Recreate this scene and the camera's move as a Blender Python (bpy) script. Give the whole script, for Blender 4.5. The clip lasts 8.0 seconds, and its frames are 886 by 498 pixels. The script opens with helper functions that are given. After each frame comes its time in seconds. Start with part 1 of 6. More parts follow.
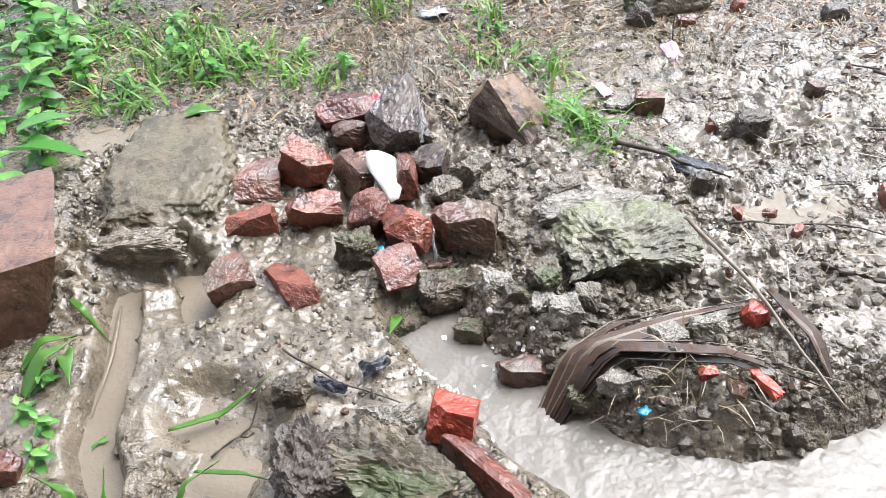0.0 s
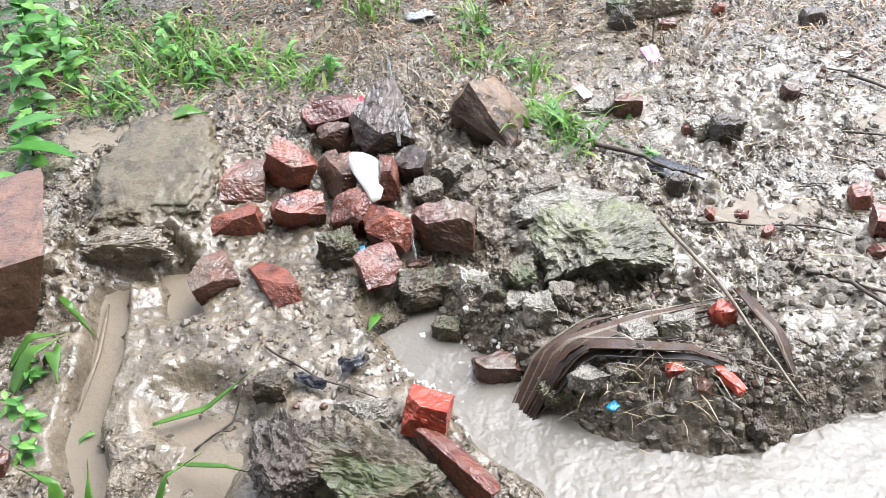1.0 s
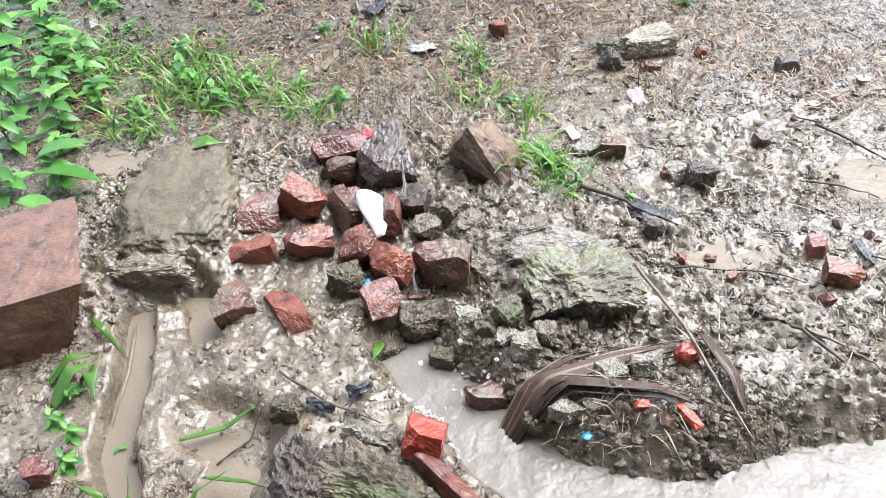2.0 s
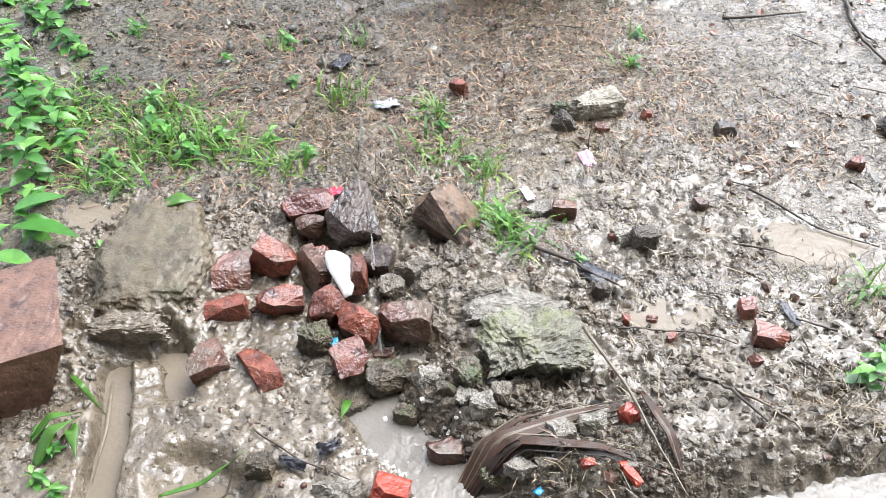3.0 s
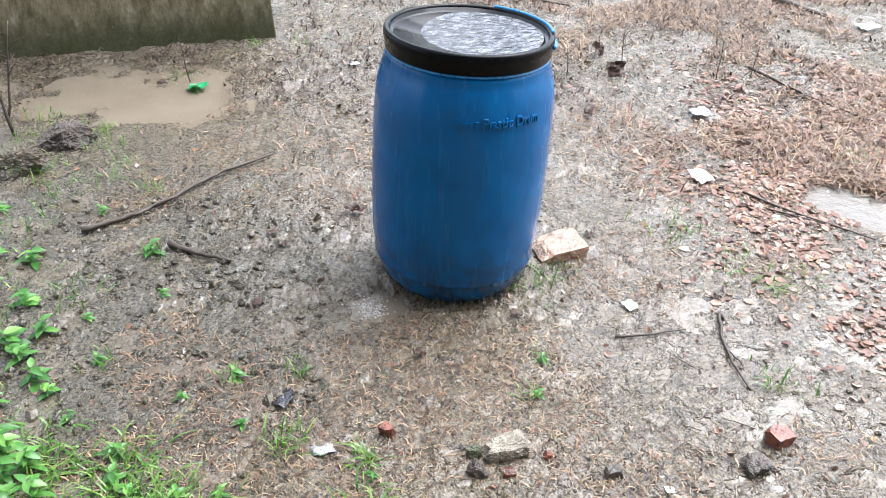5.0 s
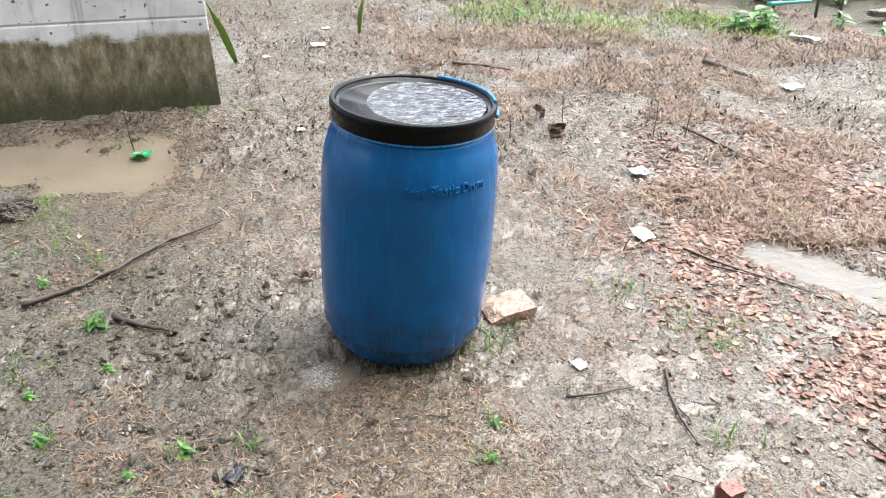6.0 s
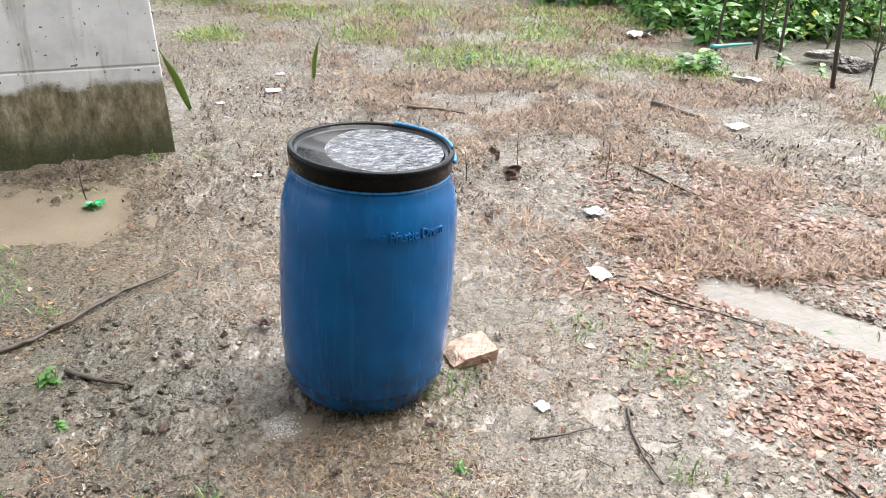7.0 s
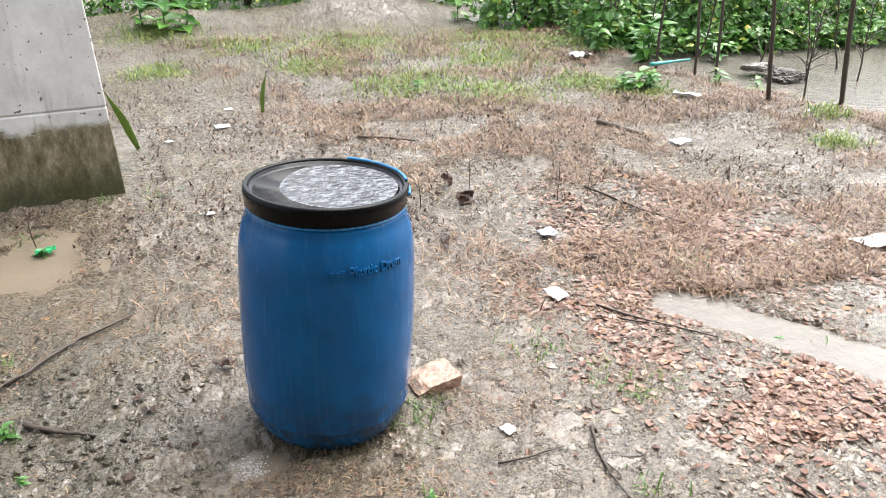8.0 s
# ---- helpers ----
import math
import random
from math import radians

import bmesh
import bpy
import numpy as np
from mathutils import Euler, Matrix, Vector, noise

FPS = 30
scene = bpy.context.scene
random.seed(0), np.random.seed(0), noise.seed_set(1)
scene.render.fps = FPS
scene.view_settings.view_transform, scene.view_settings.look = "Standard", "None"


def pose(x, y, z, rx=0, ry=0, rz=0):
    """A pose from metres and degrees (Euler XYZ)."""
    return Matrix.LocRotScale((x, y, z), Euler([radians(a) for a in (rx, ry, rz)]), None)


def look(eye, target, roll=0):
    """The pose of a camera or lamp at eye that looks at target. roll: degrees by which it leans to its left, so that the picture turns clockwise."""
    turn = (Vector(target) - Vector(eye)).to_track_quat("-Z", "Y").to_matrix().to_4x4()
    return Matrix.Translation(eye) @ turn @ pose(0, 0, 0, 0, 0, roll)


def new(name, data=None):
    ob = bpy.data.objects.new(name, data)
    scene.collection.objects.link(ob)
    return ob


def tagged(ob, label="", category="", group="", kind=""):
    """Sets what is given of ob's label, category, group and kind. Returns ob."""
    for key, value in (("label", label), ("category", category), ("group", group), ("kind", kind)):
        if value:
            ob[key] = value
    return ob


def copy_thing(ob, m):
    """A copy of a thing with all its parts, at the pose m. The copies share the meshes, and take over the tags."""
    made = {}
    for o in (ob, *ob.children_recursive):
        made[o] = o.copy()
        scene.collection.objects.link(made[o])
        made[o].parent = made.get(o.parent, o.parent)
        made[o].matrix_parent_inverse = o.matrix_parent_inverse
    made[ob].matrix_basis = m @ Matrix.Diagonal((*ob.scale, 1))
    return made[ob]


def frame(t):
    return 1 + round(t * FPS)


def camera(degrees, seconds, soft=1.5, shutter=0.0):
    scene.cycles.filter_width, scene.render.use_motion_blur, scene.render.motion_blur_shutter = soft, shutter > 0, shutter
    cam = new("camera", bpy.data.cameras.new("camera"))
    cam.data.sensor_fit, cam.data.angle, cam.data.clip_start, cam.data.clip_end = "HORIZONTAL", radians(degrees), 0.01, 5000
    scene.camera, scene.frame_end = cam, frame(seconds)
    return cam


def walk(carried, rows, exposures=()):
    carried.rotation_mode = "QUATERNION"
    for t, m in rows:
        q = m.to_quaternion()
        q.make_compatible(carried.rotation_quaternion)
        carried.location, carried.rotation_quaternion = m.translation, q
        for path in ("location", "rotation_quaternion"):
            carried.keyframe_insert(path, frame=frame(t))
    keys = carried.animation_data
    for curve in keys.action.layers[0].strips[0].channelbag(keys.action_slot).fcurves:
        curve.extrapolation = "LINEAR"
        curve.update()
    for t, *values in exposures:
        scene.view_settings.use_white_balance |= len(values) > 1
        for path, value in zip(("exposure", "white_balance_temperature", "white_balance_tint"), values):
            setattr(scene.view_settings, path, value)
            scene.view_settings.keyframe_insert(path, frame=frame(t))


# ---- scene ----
cam = camera(57.8, 8.0, 0.5)
PATH = [
    (0, (0.029, -0.002, 0.67), (-0.109, 1.496, -0.648), -6.3),
    (0.5, (0.044, -0.005, 0.669), (-0.091, 1.494, -0.648), -6.2),
    (1, (0.054, -0.019, 0.687), (-0.079, 1.475, -0.636), -6.1),
    (1.2, (0.06, -0.024, 0.697), (-0.077, 1.462, -0.635), -6.0),
    (2.3, (0.051, -0.062, 0.861), (-0.032, 1.401, -0.5), -2.9),
    (2.5, (0.052, -0.066, 0.879), (-0.01, 1.407, -0.471), -2.1),
    (3, (0.044, -0.062, 0.93), (0.048, 1.422, -0.411), -0.5),
    (3.1, (0.047, -0.056, 0.968), (0.059, 1.428, -0.372), -0.6),
    (3.3, (0.049, -0.046, 1.077), (0.076, 1.445, -0.255), -0.5),
    (3.5, (0.033, -0.027, 1.213), (0.087, 1.468, -0.114), -0.0),
    (3.8, (0.022, 0.004, 1.353), (0.093, 1.532, 0.065), -0.1),
    (4, (0.031, 0.015, 1.41), (0.11, 1.563, 0.147), 0.1),
    (4.3, (0.065, 0.035, 1.465), (0.158, 1.62, 0.248), 0.4),
    (4.5, (0.086, 0.042, 1.497), (0.187, 1.648, 0.309), 0.7),
    (5.8, (0.11, 0.045, 1.533), (0.338, 1.759, 0.528), 1.6),
    (6, (0.102, 0.042, 1.548), (0.365, 1.76, 0.559), 1.8),
    (6.5, (0.097, 0.044, 1.557), (0.433, 1.774, 0.612), 2.1),
    (7, (0.093, 0.044, 1.564), (0.466, 1.791, 0.666), 2.1),
    (7.5, (0.083, 0.037, 1.584), (0.477, 1.807, 0.74), 1.9),
    (8, (0.082, 0.026, 1.599), (0.566, 1.773, 0.753), 0.5),
]
walk(cam, [(t, look(eye, target, roll)) for t, eye, target, roll in PATH], exposures=[(0, 2.0, 5950, 10), (2.5, 1.95, 5950, 10), (3.5, 1.9, 5950, 10), (4.5, 1.87, 5850, 10), (6.0, 1.80, 6250, 10), (8, 1.72, 6450, 10)])

# ---- world, sun, exposure ----
world = bpy.data.worlds.new("overcast_sky")
scene.world = world
world.use_nodes = True
wn, wl = world.node_tree.nodes, world.node_tree.links
wn.clear()
w_out = wn.new("ShaderNodeOutputWorld")
w_bg = wn.new("ShaderNodeBackground")
w_hsv = wn.new("ShaderNodeHueSaturation")
w_sky = wn.new("ShaderNodeTexSky")
w_sky.sky_type = "NISHITA"
w_sky.sun_disc = False
w_sky.sun_elevation = radians(61)
w_sky.sun_rotation = radians(58)
w_sky.air_density, w_sky.dust_density = 1.0, 4.0
w_hsv.inputs["Saturation"].default_value = 0.35
w_bg.inputs["Strength"].default_value = 0.15
wl.new(w_sky.outputs[0], w_hsv.inputs["Color"])
wl.new(w_hsv.outputs[0], w_bg.inputs["Color"])
wl.new(w_bg.outputs[0], w_out.inputs["Surface"])

sun = new("sun", bpy.data.lights.new("sun", "SUN"))
sun.data.energy, sun.data.angle, sun.data.color = 1.5, radians(60), (1.0, 0.98, 0.95)
sun.matrix_world = look((1.6, 1.0, 3.2), (0, 0, 0))

# ---- materials ----


class Mat:
    """A node material round one Principled shader, with a few short methods."""

    def __init__(self, name, rough=0.5, metal=0.0):
        self.m = bpy.data.materials.new(name)
        self.m.use_nodes = True
        self.t = self.m.node_tree
        self.b = self.t.nodes["Principled BSDF"]
        self.out = self.t.nodes["Material Output"]
        self.b.inputs["Roughness"].default_value = rough
        self.b.inputs["Metallic"].default_value = metal
        self.pos = self.t.nodes.new("ShaderNodeNewGeometry")
        self.bumped = None

    def put(self, a, b):
        self.t.links.new(a, b)

    def noise(self, scale, detail=4.0, rough=0.55, stretch=None, local=False):
        n = self.t.nodes.new("ShaderNodeTexNoise")
        n.inputs["Scale"].default_value = scale
        n.inputs["Detail"].default_value = detail
        n.inputs["Roughness"].default_value = rough
        src = self.pos.outputs["Position"]
        if local:
            src = self.t.nodes.new("ShaderNodeTexCoord").outputs["Object"]
        if stretch:
            mp = self.t.nodes.new("ShaderNodeMapping")
            mp.inputs["Scale"].default_value = stretch
            self.put(src, mp.inputs["Vector"])
            src = mp.outputs[0]
        self.put(src, n.inputs["Vector"])
        return n.outputs["Fac"]

    def ramp(self, fac, stops):
        r = self.t.nodes.new("ShaderNodeValToRGB")
        e = r.color_ramp.elements
        while len(e) < len(stops):
            e.new(0.5)
        for k, (p, c) in enumerate(stops):
            e[k].position = p
            e[k].color = (*c, 1) if len(c) == 3 else c
        self.put(fac, r.inputs["Fac"])
        return r.outputs["Color"]

    def grey(self, fac, lo, hi, a=0.0, b=1.0):
        r = self.t.nodes.new("ShaderNodeMapRange")
        r.interpolation_type = "SMOOTHSTEP"
        for k, v in zip(("From Min", "From Max", "To Min", "To Max"), (lo, hi, a, b)):
            r.inputs[k].default_value = v
        self.put(fac, r.inputs["Value"])
        return r.outputs["Result"]

    def mix(self, fac, a, b, mode="MIX"):
        n = self.t.nodes.new("ShaderNodeMix")
        n.data_type, n.blend_type = "RGBA", mode
        for s, v in ((n.inputs["Factor"], fac), (n.inputs["A"], a), (n.inputs["B"], b)):
            if isinstance(v, (int, float)):
                s.default_value = v
            elif isinstance(v, tuple):
                s.default_value = (*v, 1)
            else:
                self.put(v, s)
        return n.outputs["Result"]

    def math(self, op, a, b):
        n = self.t.nodes.new("ShaderNodeMath")
        n.operation = op
        for s, v in zip(n.inputs, (a, b)):
            if isinstance(v, (int, float)):
                s.default_value = v
            else:
                self.put(v, s)
        return n.outputs[0]

    def colour(self, c):
        if isinstance(c, tuple):
            self.b.inputs["Base Color"].default_value = (*c, 1)
        else:
            self.put(c, self.b.inputs["Base Color"])
        return self

    def rough(self, fac):
        self.put(fac, self.b.inputs["Roughness"])
        return self

    def bump(self, height, dist, strength=1.0):
        n = self.t.nodes.new("ShaderNodeBump")
        n.inputs["Distance"].default_value = dist
        n.inputs["Strength"].default_value = strength
        self.put(height, n.inputs["Height"])
        if self.bumped:
            self.put(self.bumped, n.inputs["Normal"])
        self.bumped = n.outputs[0]
        self.put(self.bumped, self.b.inputs["Normal"])
        return self

    def island(self):
        return self.pos.outputs["Random Per Island"]

    def object_random(self):
        return self.t.nodes.new("ShaderNodeObjectInfo").outputs["Random"]

    def up(self):
        s = self.t.nodes.new("ShaderNodeSeparateXYZ")
        self.put(self.pos.outputs["Normal"], s.inputs[0])
        return s.outputs["Z"]

    def xyz(self):
        s = self.t.nodes.new("ShaderNodeSeparateXYZ")
        self.put(self.pos.outputs["Position"], s.inputs[0])
        return s.outputs

    def thin(self, amount=0.35):
        """Lets light through a leaf."""
        tr = self.t.nodes.new("ShaderNodeBsdfTranslucent")
        mx = self.t.nodes.new("ShaderNodeMixShader")
        mx.inputs[0].default_value = amount
        link = self.b.inputs["Base Color"].links
        if link:
            self.put(link[0].from_socket, tr.inputs["Color"])
        else:
            tr.inputs["Color"].default_value = self.b.inputs["Base Color"].default_value
        self.put(self.b.outputs[0], mx.inputs[1])
        self.put(tr.outputs[0], mx.inputs[2])
        self.put(mx.outputs[0], self.out.inputs["Surface"])
        return self


MUD_LO, MUD_MID, MUD_HI = (0.040, 0.030, 0.019), (0.118, 0.092, 0.061), (0.190, 0.155, 0.110)


def mud_material():
    k = Mat("wet_mud")
    big = k.noise(2.6, 5, 0.65)
    mid = k.noise(30, 3, 0.6)
    lumps = k.noise(85, 3, 0.6)
    fine = k.noise(230, 2, 0.6)
    c = k.ramp(mid, [(0.34, MUD_LO), (0.48, MUD_MID), (0.64, MUD_HI)])
    tan = k.ramp(lumps, [(0.34, (0.042, 0.031, 0.020)), (0.5, (0.124, 0.096, 0.065)), (0.68, (0.205, 0.166, 0.120))])
    c = k.mix(k.grey(big, 0.42, 0.60), c, tan)
    dark = k.grey(k.noise(8.5, 6, 0.8), 0.48, 0.60, 0.0, 0.6)
    c = k.mix(dark, c, k.ramp(lumps, [(0.35, (0.018, 0.014, 0.009)), (0.65, (0.080, 0.062, 0.041))]))
    moss = k.grey(k.noise(4.7, 6, 0.75), 0.55, 0.68, 0.0, 0.5)
    c = k.mix(moss, c, (0.058, 0.060, 0.030))
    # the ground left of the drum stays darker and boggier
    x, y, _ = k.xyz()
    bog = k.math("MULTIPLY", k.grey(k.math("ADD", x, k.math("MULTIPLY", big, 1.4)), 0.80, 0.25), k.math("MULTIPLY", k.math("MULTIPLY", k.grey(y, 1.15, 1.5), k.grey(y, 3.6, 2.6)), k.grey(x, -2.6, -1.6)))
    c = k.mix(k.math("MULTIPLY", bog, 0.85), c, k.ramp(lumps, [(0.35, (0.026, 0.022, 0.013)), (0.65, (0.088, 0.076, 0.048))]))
    c = k.mix(k.grey(fine, 0.56, 0.66, 0.0, 0.5), c, (0.026, 0.021, 0.015))
    # rain has washed some of it into smooth shining slurry, the rest stays clotted
    apron = k.math("MULTIPLY", k.math("MULTIPLY", k.grey(x, -0.66, -0.48), k.grey(x, 0.08, -0.10)), k.math("MULTIPLY", k.grey(y, 0.40, 0.52), k.grey(y, 0.98, 0.84)))
    slurry = k.grey(k.math("ADD", k.noise(6.5, 5, 0.65), k.math("MULTIPLY", apron, 0.16)), 0.47, 0.58)
    c = k.mix(k.math("MULTIPLY", slurry, 0.45), c, k.ramp(k.noise(19, 4, 0.6), [(0.3, (0.090, 0.071, 0.046)), (0.7, (0.155, 0.125, 0.087))]))
    # wet shine of the flat on the pond side, put into the colour as pale patches
    flat = k.math("MULTIPLY", k.math("MULTIPLY", k.grey(x, 0.02, 0.14), k.grey(x, 1.15, 0.85)), k.math("MULTIPLY", k.grey(y, 0.42, 0.50), k.grey(y, 1.25, 1.0)))
    shine_patch = k.math("MULTIPLY", flat, k.grey(k.noise(7.5, 5, 0.65), 0.44, 0.54))
    c = k.mix(k.math("MULTIPLY", shine_patch, 0.6), c, k.ramp(mid, [(0.3, (0.125, 0.107, 0.083)), (0.7, (0.20, 0.174, 0.140))]))
    slurry = k.math("MAXIMUM", slurry, shine_patch)
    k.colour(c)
    k.rough(k.math("SUBTRACT", k.grey(lumps, 0.42, 0.60, 0.20, 0.60), k.math("MULTIPLY", slurry, 0.09)))
    k.b.inputs["Specular IOR Level"].default_value = 0.5
    clot = k.math("SUBTRACT", 1.0, k.math("MULTIPLY", slurry, 0.65))
    k.bump(k.math("MULTIPLY", mid, clot), 0.016, 0.9)
    # a film of rain water over the mud
    k.put(k.bumped, k.b.inputs["Coat Normal"])
    k.put(k.grey(k.noise(5.5, 5, 0.7), 0.36, 0.60, 0.2, 0.68), k.b.inputs["Coat Weight"])
    k.b.inputs["Coat Roughness"].default_value = 0.07
    k.b.inputs["Coat IOR"].default_value = 1.38
    k.bump(k.math("MULTIPLY", lumps, clot), 0.0090, 1.0).bump(k.math("MULTIPLY", fine, clot), 0.0028, 1.0)
    return k.m


def brick_material(name, lo, mid, hi, mud=0.5):
    k = Mat(name)
    n = k.noise(34, 4, 0.65)
    f = k.noise(190, 3, 0.65)
    c = k.ramp(n, [(0.30, lo), (0.5, mid), (0.74, hi)])
    c = k.mix(k.grey(f, 0.58, 0.72, 0, 0.55), c, lo)
    hsv = k.t.nodes.new("ShaderNodeHueSaturation")
    k.put(c, hsv.inputs["Color"])
    k.put(k.grey(k.object_random(), 0, 1, 0.7, 1.25), hsv.inputs["Value"])
    dirt = k.math("MULTIPLY", k.grey(k.noise(21, 5, 0.7), 0.68 - 0.36 * mud, 0.8 - 0.3 * mud, 0.0, 0.8), k.grey(k.up(), -0.1, 0.7))
    c = k.mix(dirt, hsv.outputs[0], k.ramp(f, [(0.3, (0.066, 0.050, 0.033)), (0.7, (0.135, 0.106, 0.074))]))
    k.colour(c).rough(k.grey(n, 0.3, 0.7, 0.22, 0.55))
    k.b.inputs["Specular IOR Level"].default_value = 0.5
    k.b.inputs["Coat Weight"].default_value = 0.25
    k.b.inputs["Coat Roughness"].default_value = 0.16
    k.bump(n, 0.007, 0.7).bump(k.noise(85, 4, 0.7), 0.0028, 0.7)
    k.put(k.bumped, k.b.inputs["Coat Normal"])
    k.bump(f, 0.0010, 0.8)
    return k.m


def stone_material(name, lo, hi, moss=0.3, rough=(0.3, 0.65), green=((0.024, 0.032, 0.010), (0.105, 0.122, 0.05))):
    k = Mat(name)
    n = k.noise(24, 6, 0.65)
    f = k.noise(170, 5, 0.7)
    c = k.ramp(n, [(0.3, lo), (0.7, hi)])
    c = k.mix(k.grey(f, 0.55, 0.7, 0, 0.6), c, tuple(v * 0.4 for v in lo))
    c = k.mix(k.grey(k.noise(17, 5, 0.7), 0.66 - 0.3 * moss, 0.80 - 0.3 * moss, 0, 0.85), c, k.ramp(f, [(0.3, green[0]), (0.7, green[1])]))
    k.colour(c).rough(k.grey(n, 0.3, 0.7, *rough))
    k.bump(n, 0.005, 0.8).bump(k.noise(75, 5, 0.7), 0.005, 0.9).bump(f, 0.0018, 0.9)
    k.b.inputs["Specular IOR Level"].default_value = 0.42
    k.b.inputs["Coat Weight"].default_value = 0.2
    k.b.inputs["Coat Roughness"].default_value = 0.12
    return k.m


def water_material(name, colour, ripple=(40, 0.002), rough=0.03):
    k = Mat(name, rough)
    n = k.noise(5, 4, 0.6)
    k.colour(k.ramp(n, [(0.3, tuple(v * 0.8 for v in colour)), (0.7, colour)]))
    k.b.inputs["IOR"].default_value = 1.33
    k.b.inputs["Specular IOR Level"].default_value = 0.5
    k.bump(k.noise(ripple[0], 3, 0.55), ripple[1], 0.7).bump(k.noise(ripple[0] * 3.1, 2, 0.5), ripple[1] * 0.3, 0.6)
    return k.m


def leaf_material(name, stops, rough=0.4, thin=0.3, by_island=True):
    k = Mat(name, rough)
    c = k.ramp(k.island() if by_island else k.object_random(), stops)
    v = k.noise(90, 4, 0.6)
    c = k.mix(k.grey(v, 0.35, 0.7, 0.0, 0.35), c, tuple(x * 0.5 for x in stops[0][1]))
    k.colour(c).bump(v, 0.001, 0.5)
    if thin:
        k.thin(thin)
    return k.m


def plain_material(name, colour, rough=0.4, grain=60, vary=0.25, depth=0.0008, metal=0.0):
    k = Mat(name, rough, metal)
    n = k.noise(grain, 5, 0.65)
    k.colour(k.ramp(n, [(0.3, tuple(x * (1 - vary) for x in colour)), (0.7, tuple(min(1, x * (1 + vary)) for x in colour))]))
    k.rough(k.grey(n, 0.3, 0.7, rough * 0.75, min(1, rough * 1.3)))
    k.bump(n, depth, 0.6)
    return k.m


def drum_material():
    k = Mat("blue_plastic", 0.32)
    n = k.noise(9, 5, 0.65)
    streak = k.noise(30, 4, 0.6, stretch=(1, 1, 0.06))
    scuff = k.noise(120, 4, 0.7)
    c = k.ramp(n, [(0.3, (0.0015, 0.072, 0.210)), (0.7, (0.002, 0.110, 0.305))])
    c = k.mix(k.grey(streak, 0.55, 0.75, 0, 0.3), c, (0.004, 0.12, 0.32))
    c = k.mix(k.grey(scuff, 0.70, 0.76, 0, 0.35), c, (0.06, 0.14, 0.24))
    # shade of the inward-curving foot, put into the colour in uneven patches
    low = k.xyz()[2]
    foot_shade = k.math("MULTIPLY", k.grey(low, 0.30, 0.02), k.grey(k.noise(14, 5, 0.7), 0.4, 0.62, 0.15, 0.8))
    c = k.mix(foot_shade, c, (0.012, 0.02, 0.03))
    k.b.inputs["Specular IOR Level"].default_value = 0.27
    k.colour(c).rough(k.grey(streak, 0.3, 0.7, 0.14, 0.30))
    k.bump(n, 0.003, 0.25).bump(scuff, 0.0004, 0.5)
    return k.m


def concrete_material(name, stained):
    k = Mat(name, 0.7)
    n = k.noise(6, 6, 0.65)
    f = k.noise(60, 5, 0.7)
    c = k.ramp(n, [(0.3, (0.48, 0.47, 0.44)), (0.7, (0.66, 0.65, 0.615))])
    run = k.noise(7, 5, 0.7, stretch=(1, 1, 0.10))
    c = k.mix(k.grey(run, 0.54, 0.70, 0, 0.7), c, (0.22, 0.195, 0.15))
    if stained:
        edge = k.math("ADD", k.xyz()[2], k.math("MULTIPLY", k.noise(5, 5, 0.7), 0.16))
        c = k.mix(k.grey(edge, 0.515, 0.465), c, k.ramp(k.noise(16, 8, 0.82, stretch=(1, 1, 0.4)), [(0.34, (0.040, 0.034, 0.015)), (0.46, (0.125, 0.105, 0.055)), (0.56, (0.215, 0.186, 0.115)), (0.68, (0.40, 0.365, 0.28))]))
        c = k.mix(k.grey(edge, 0.34, 0.14, 0, 0.85), c, k.ramp(f, [(0.35, (0.018, 0.022, 0.006)), (0.7, (0.065, 0.070, 0.024))]))
    pit = k.grey(k.noise(42, 1, 0.3), 0.735, 0.75)
    c = k.mix(pit, c, (0.13, 0.12, 0.10))
    k.colour(c).rough(k.grey(n, 0.3, 0.7, 0.35, 0.7))
    k.bump(n, 0.004, 0.3).bump(f, 0.0015, 0.6)
    return k.m


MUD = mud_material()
BRICK = brick_material("wet_red_brick", (0.034, 0.010, 0.006), (0.130, 0.035, 0.018), (0.22, 0.064, 0.034), 0.28)
BRICK_MUDDY = brick_material("muddy_brick", (0.030, 0.013, 0.009), (0.085, 0.032, 0.019), (0.14, 0.058, 0.037), 0.7)
BRICK_BRIGHT = brick_material("orange_red_brick", (0.16, 0.022, 0.011), (0.34, 0.042, 0.018), (0.42, 0.075, 0.036), 0.05)
BRICK_PALE = brick_material("pale_muddy_brick", (0.16, 0.075, 0.045), (0.30, 0.18, 0.12), (0.45, 0.35, 0.27), 0.6)
BRICK_BROWN = brick_material("brown_brick", (0.034, 0.016, 0.010), (0.092, 0.045, 0.027), (0.150, 0.080, 0.050), 0.25)
WEDGE = brick_material("mud_capped_brown_stone", (0.040, 0.025, 0.014), (0.120, 0.074, 0.042), (0.20, 0.130, 0.080), 0.35)
BRICK_MAROON = brick_material("dark_maroon_brick", (0.022, 0.008, 0.006), (0.065, 0.019, 0.013), (0.13, 0.036, 0.024), 0.15)
BRICK_DARK = brick_material("dark_wet_block", (0.020, 0.013, 0.010), (0.058, 0.038, 0.029), (0.11, 0.076, 0.058), 0.4)
STONE_DARK = stone_material("dark_wet_stone", (0.028, 0.021, 0.016), (0.095, 0.074, 0.057), 0.15)
STONE_MOSS = stone_material("mossy_stone", (0.024, 0.018, 0.010), (0.125, 0.096, 0.060), 0.6, (0.25, 0.6), ((0.018, 0.026, 0.007), (0.085, 0.105, 0.038)))
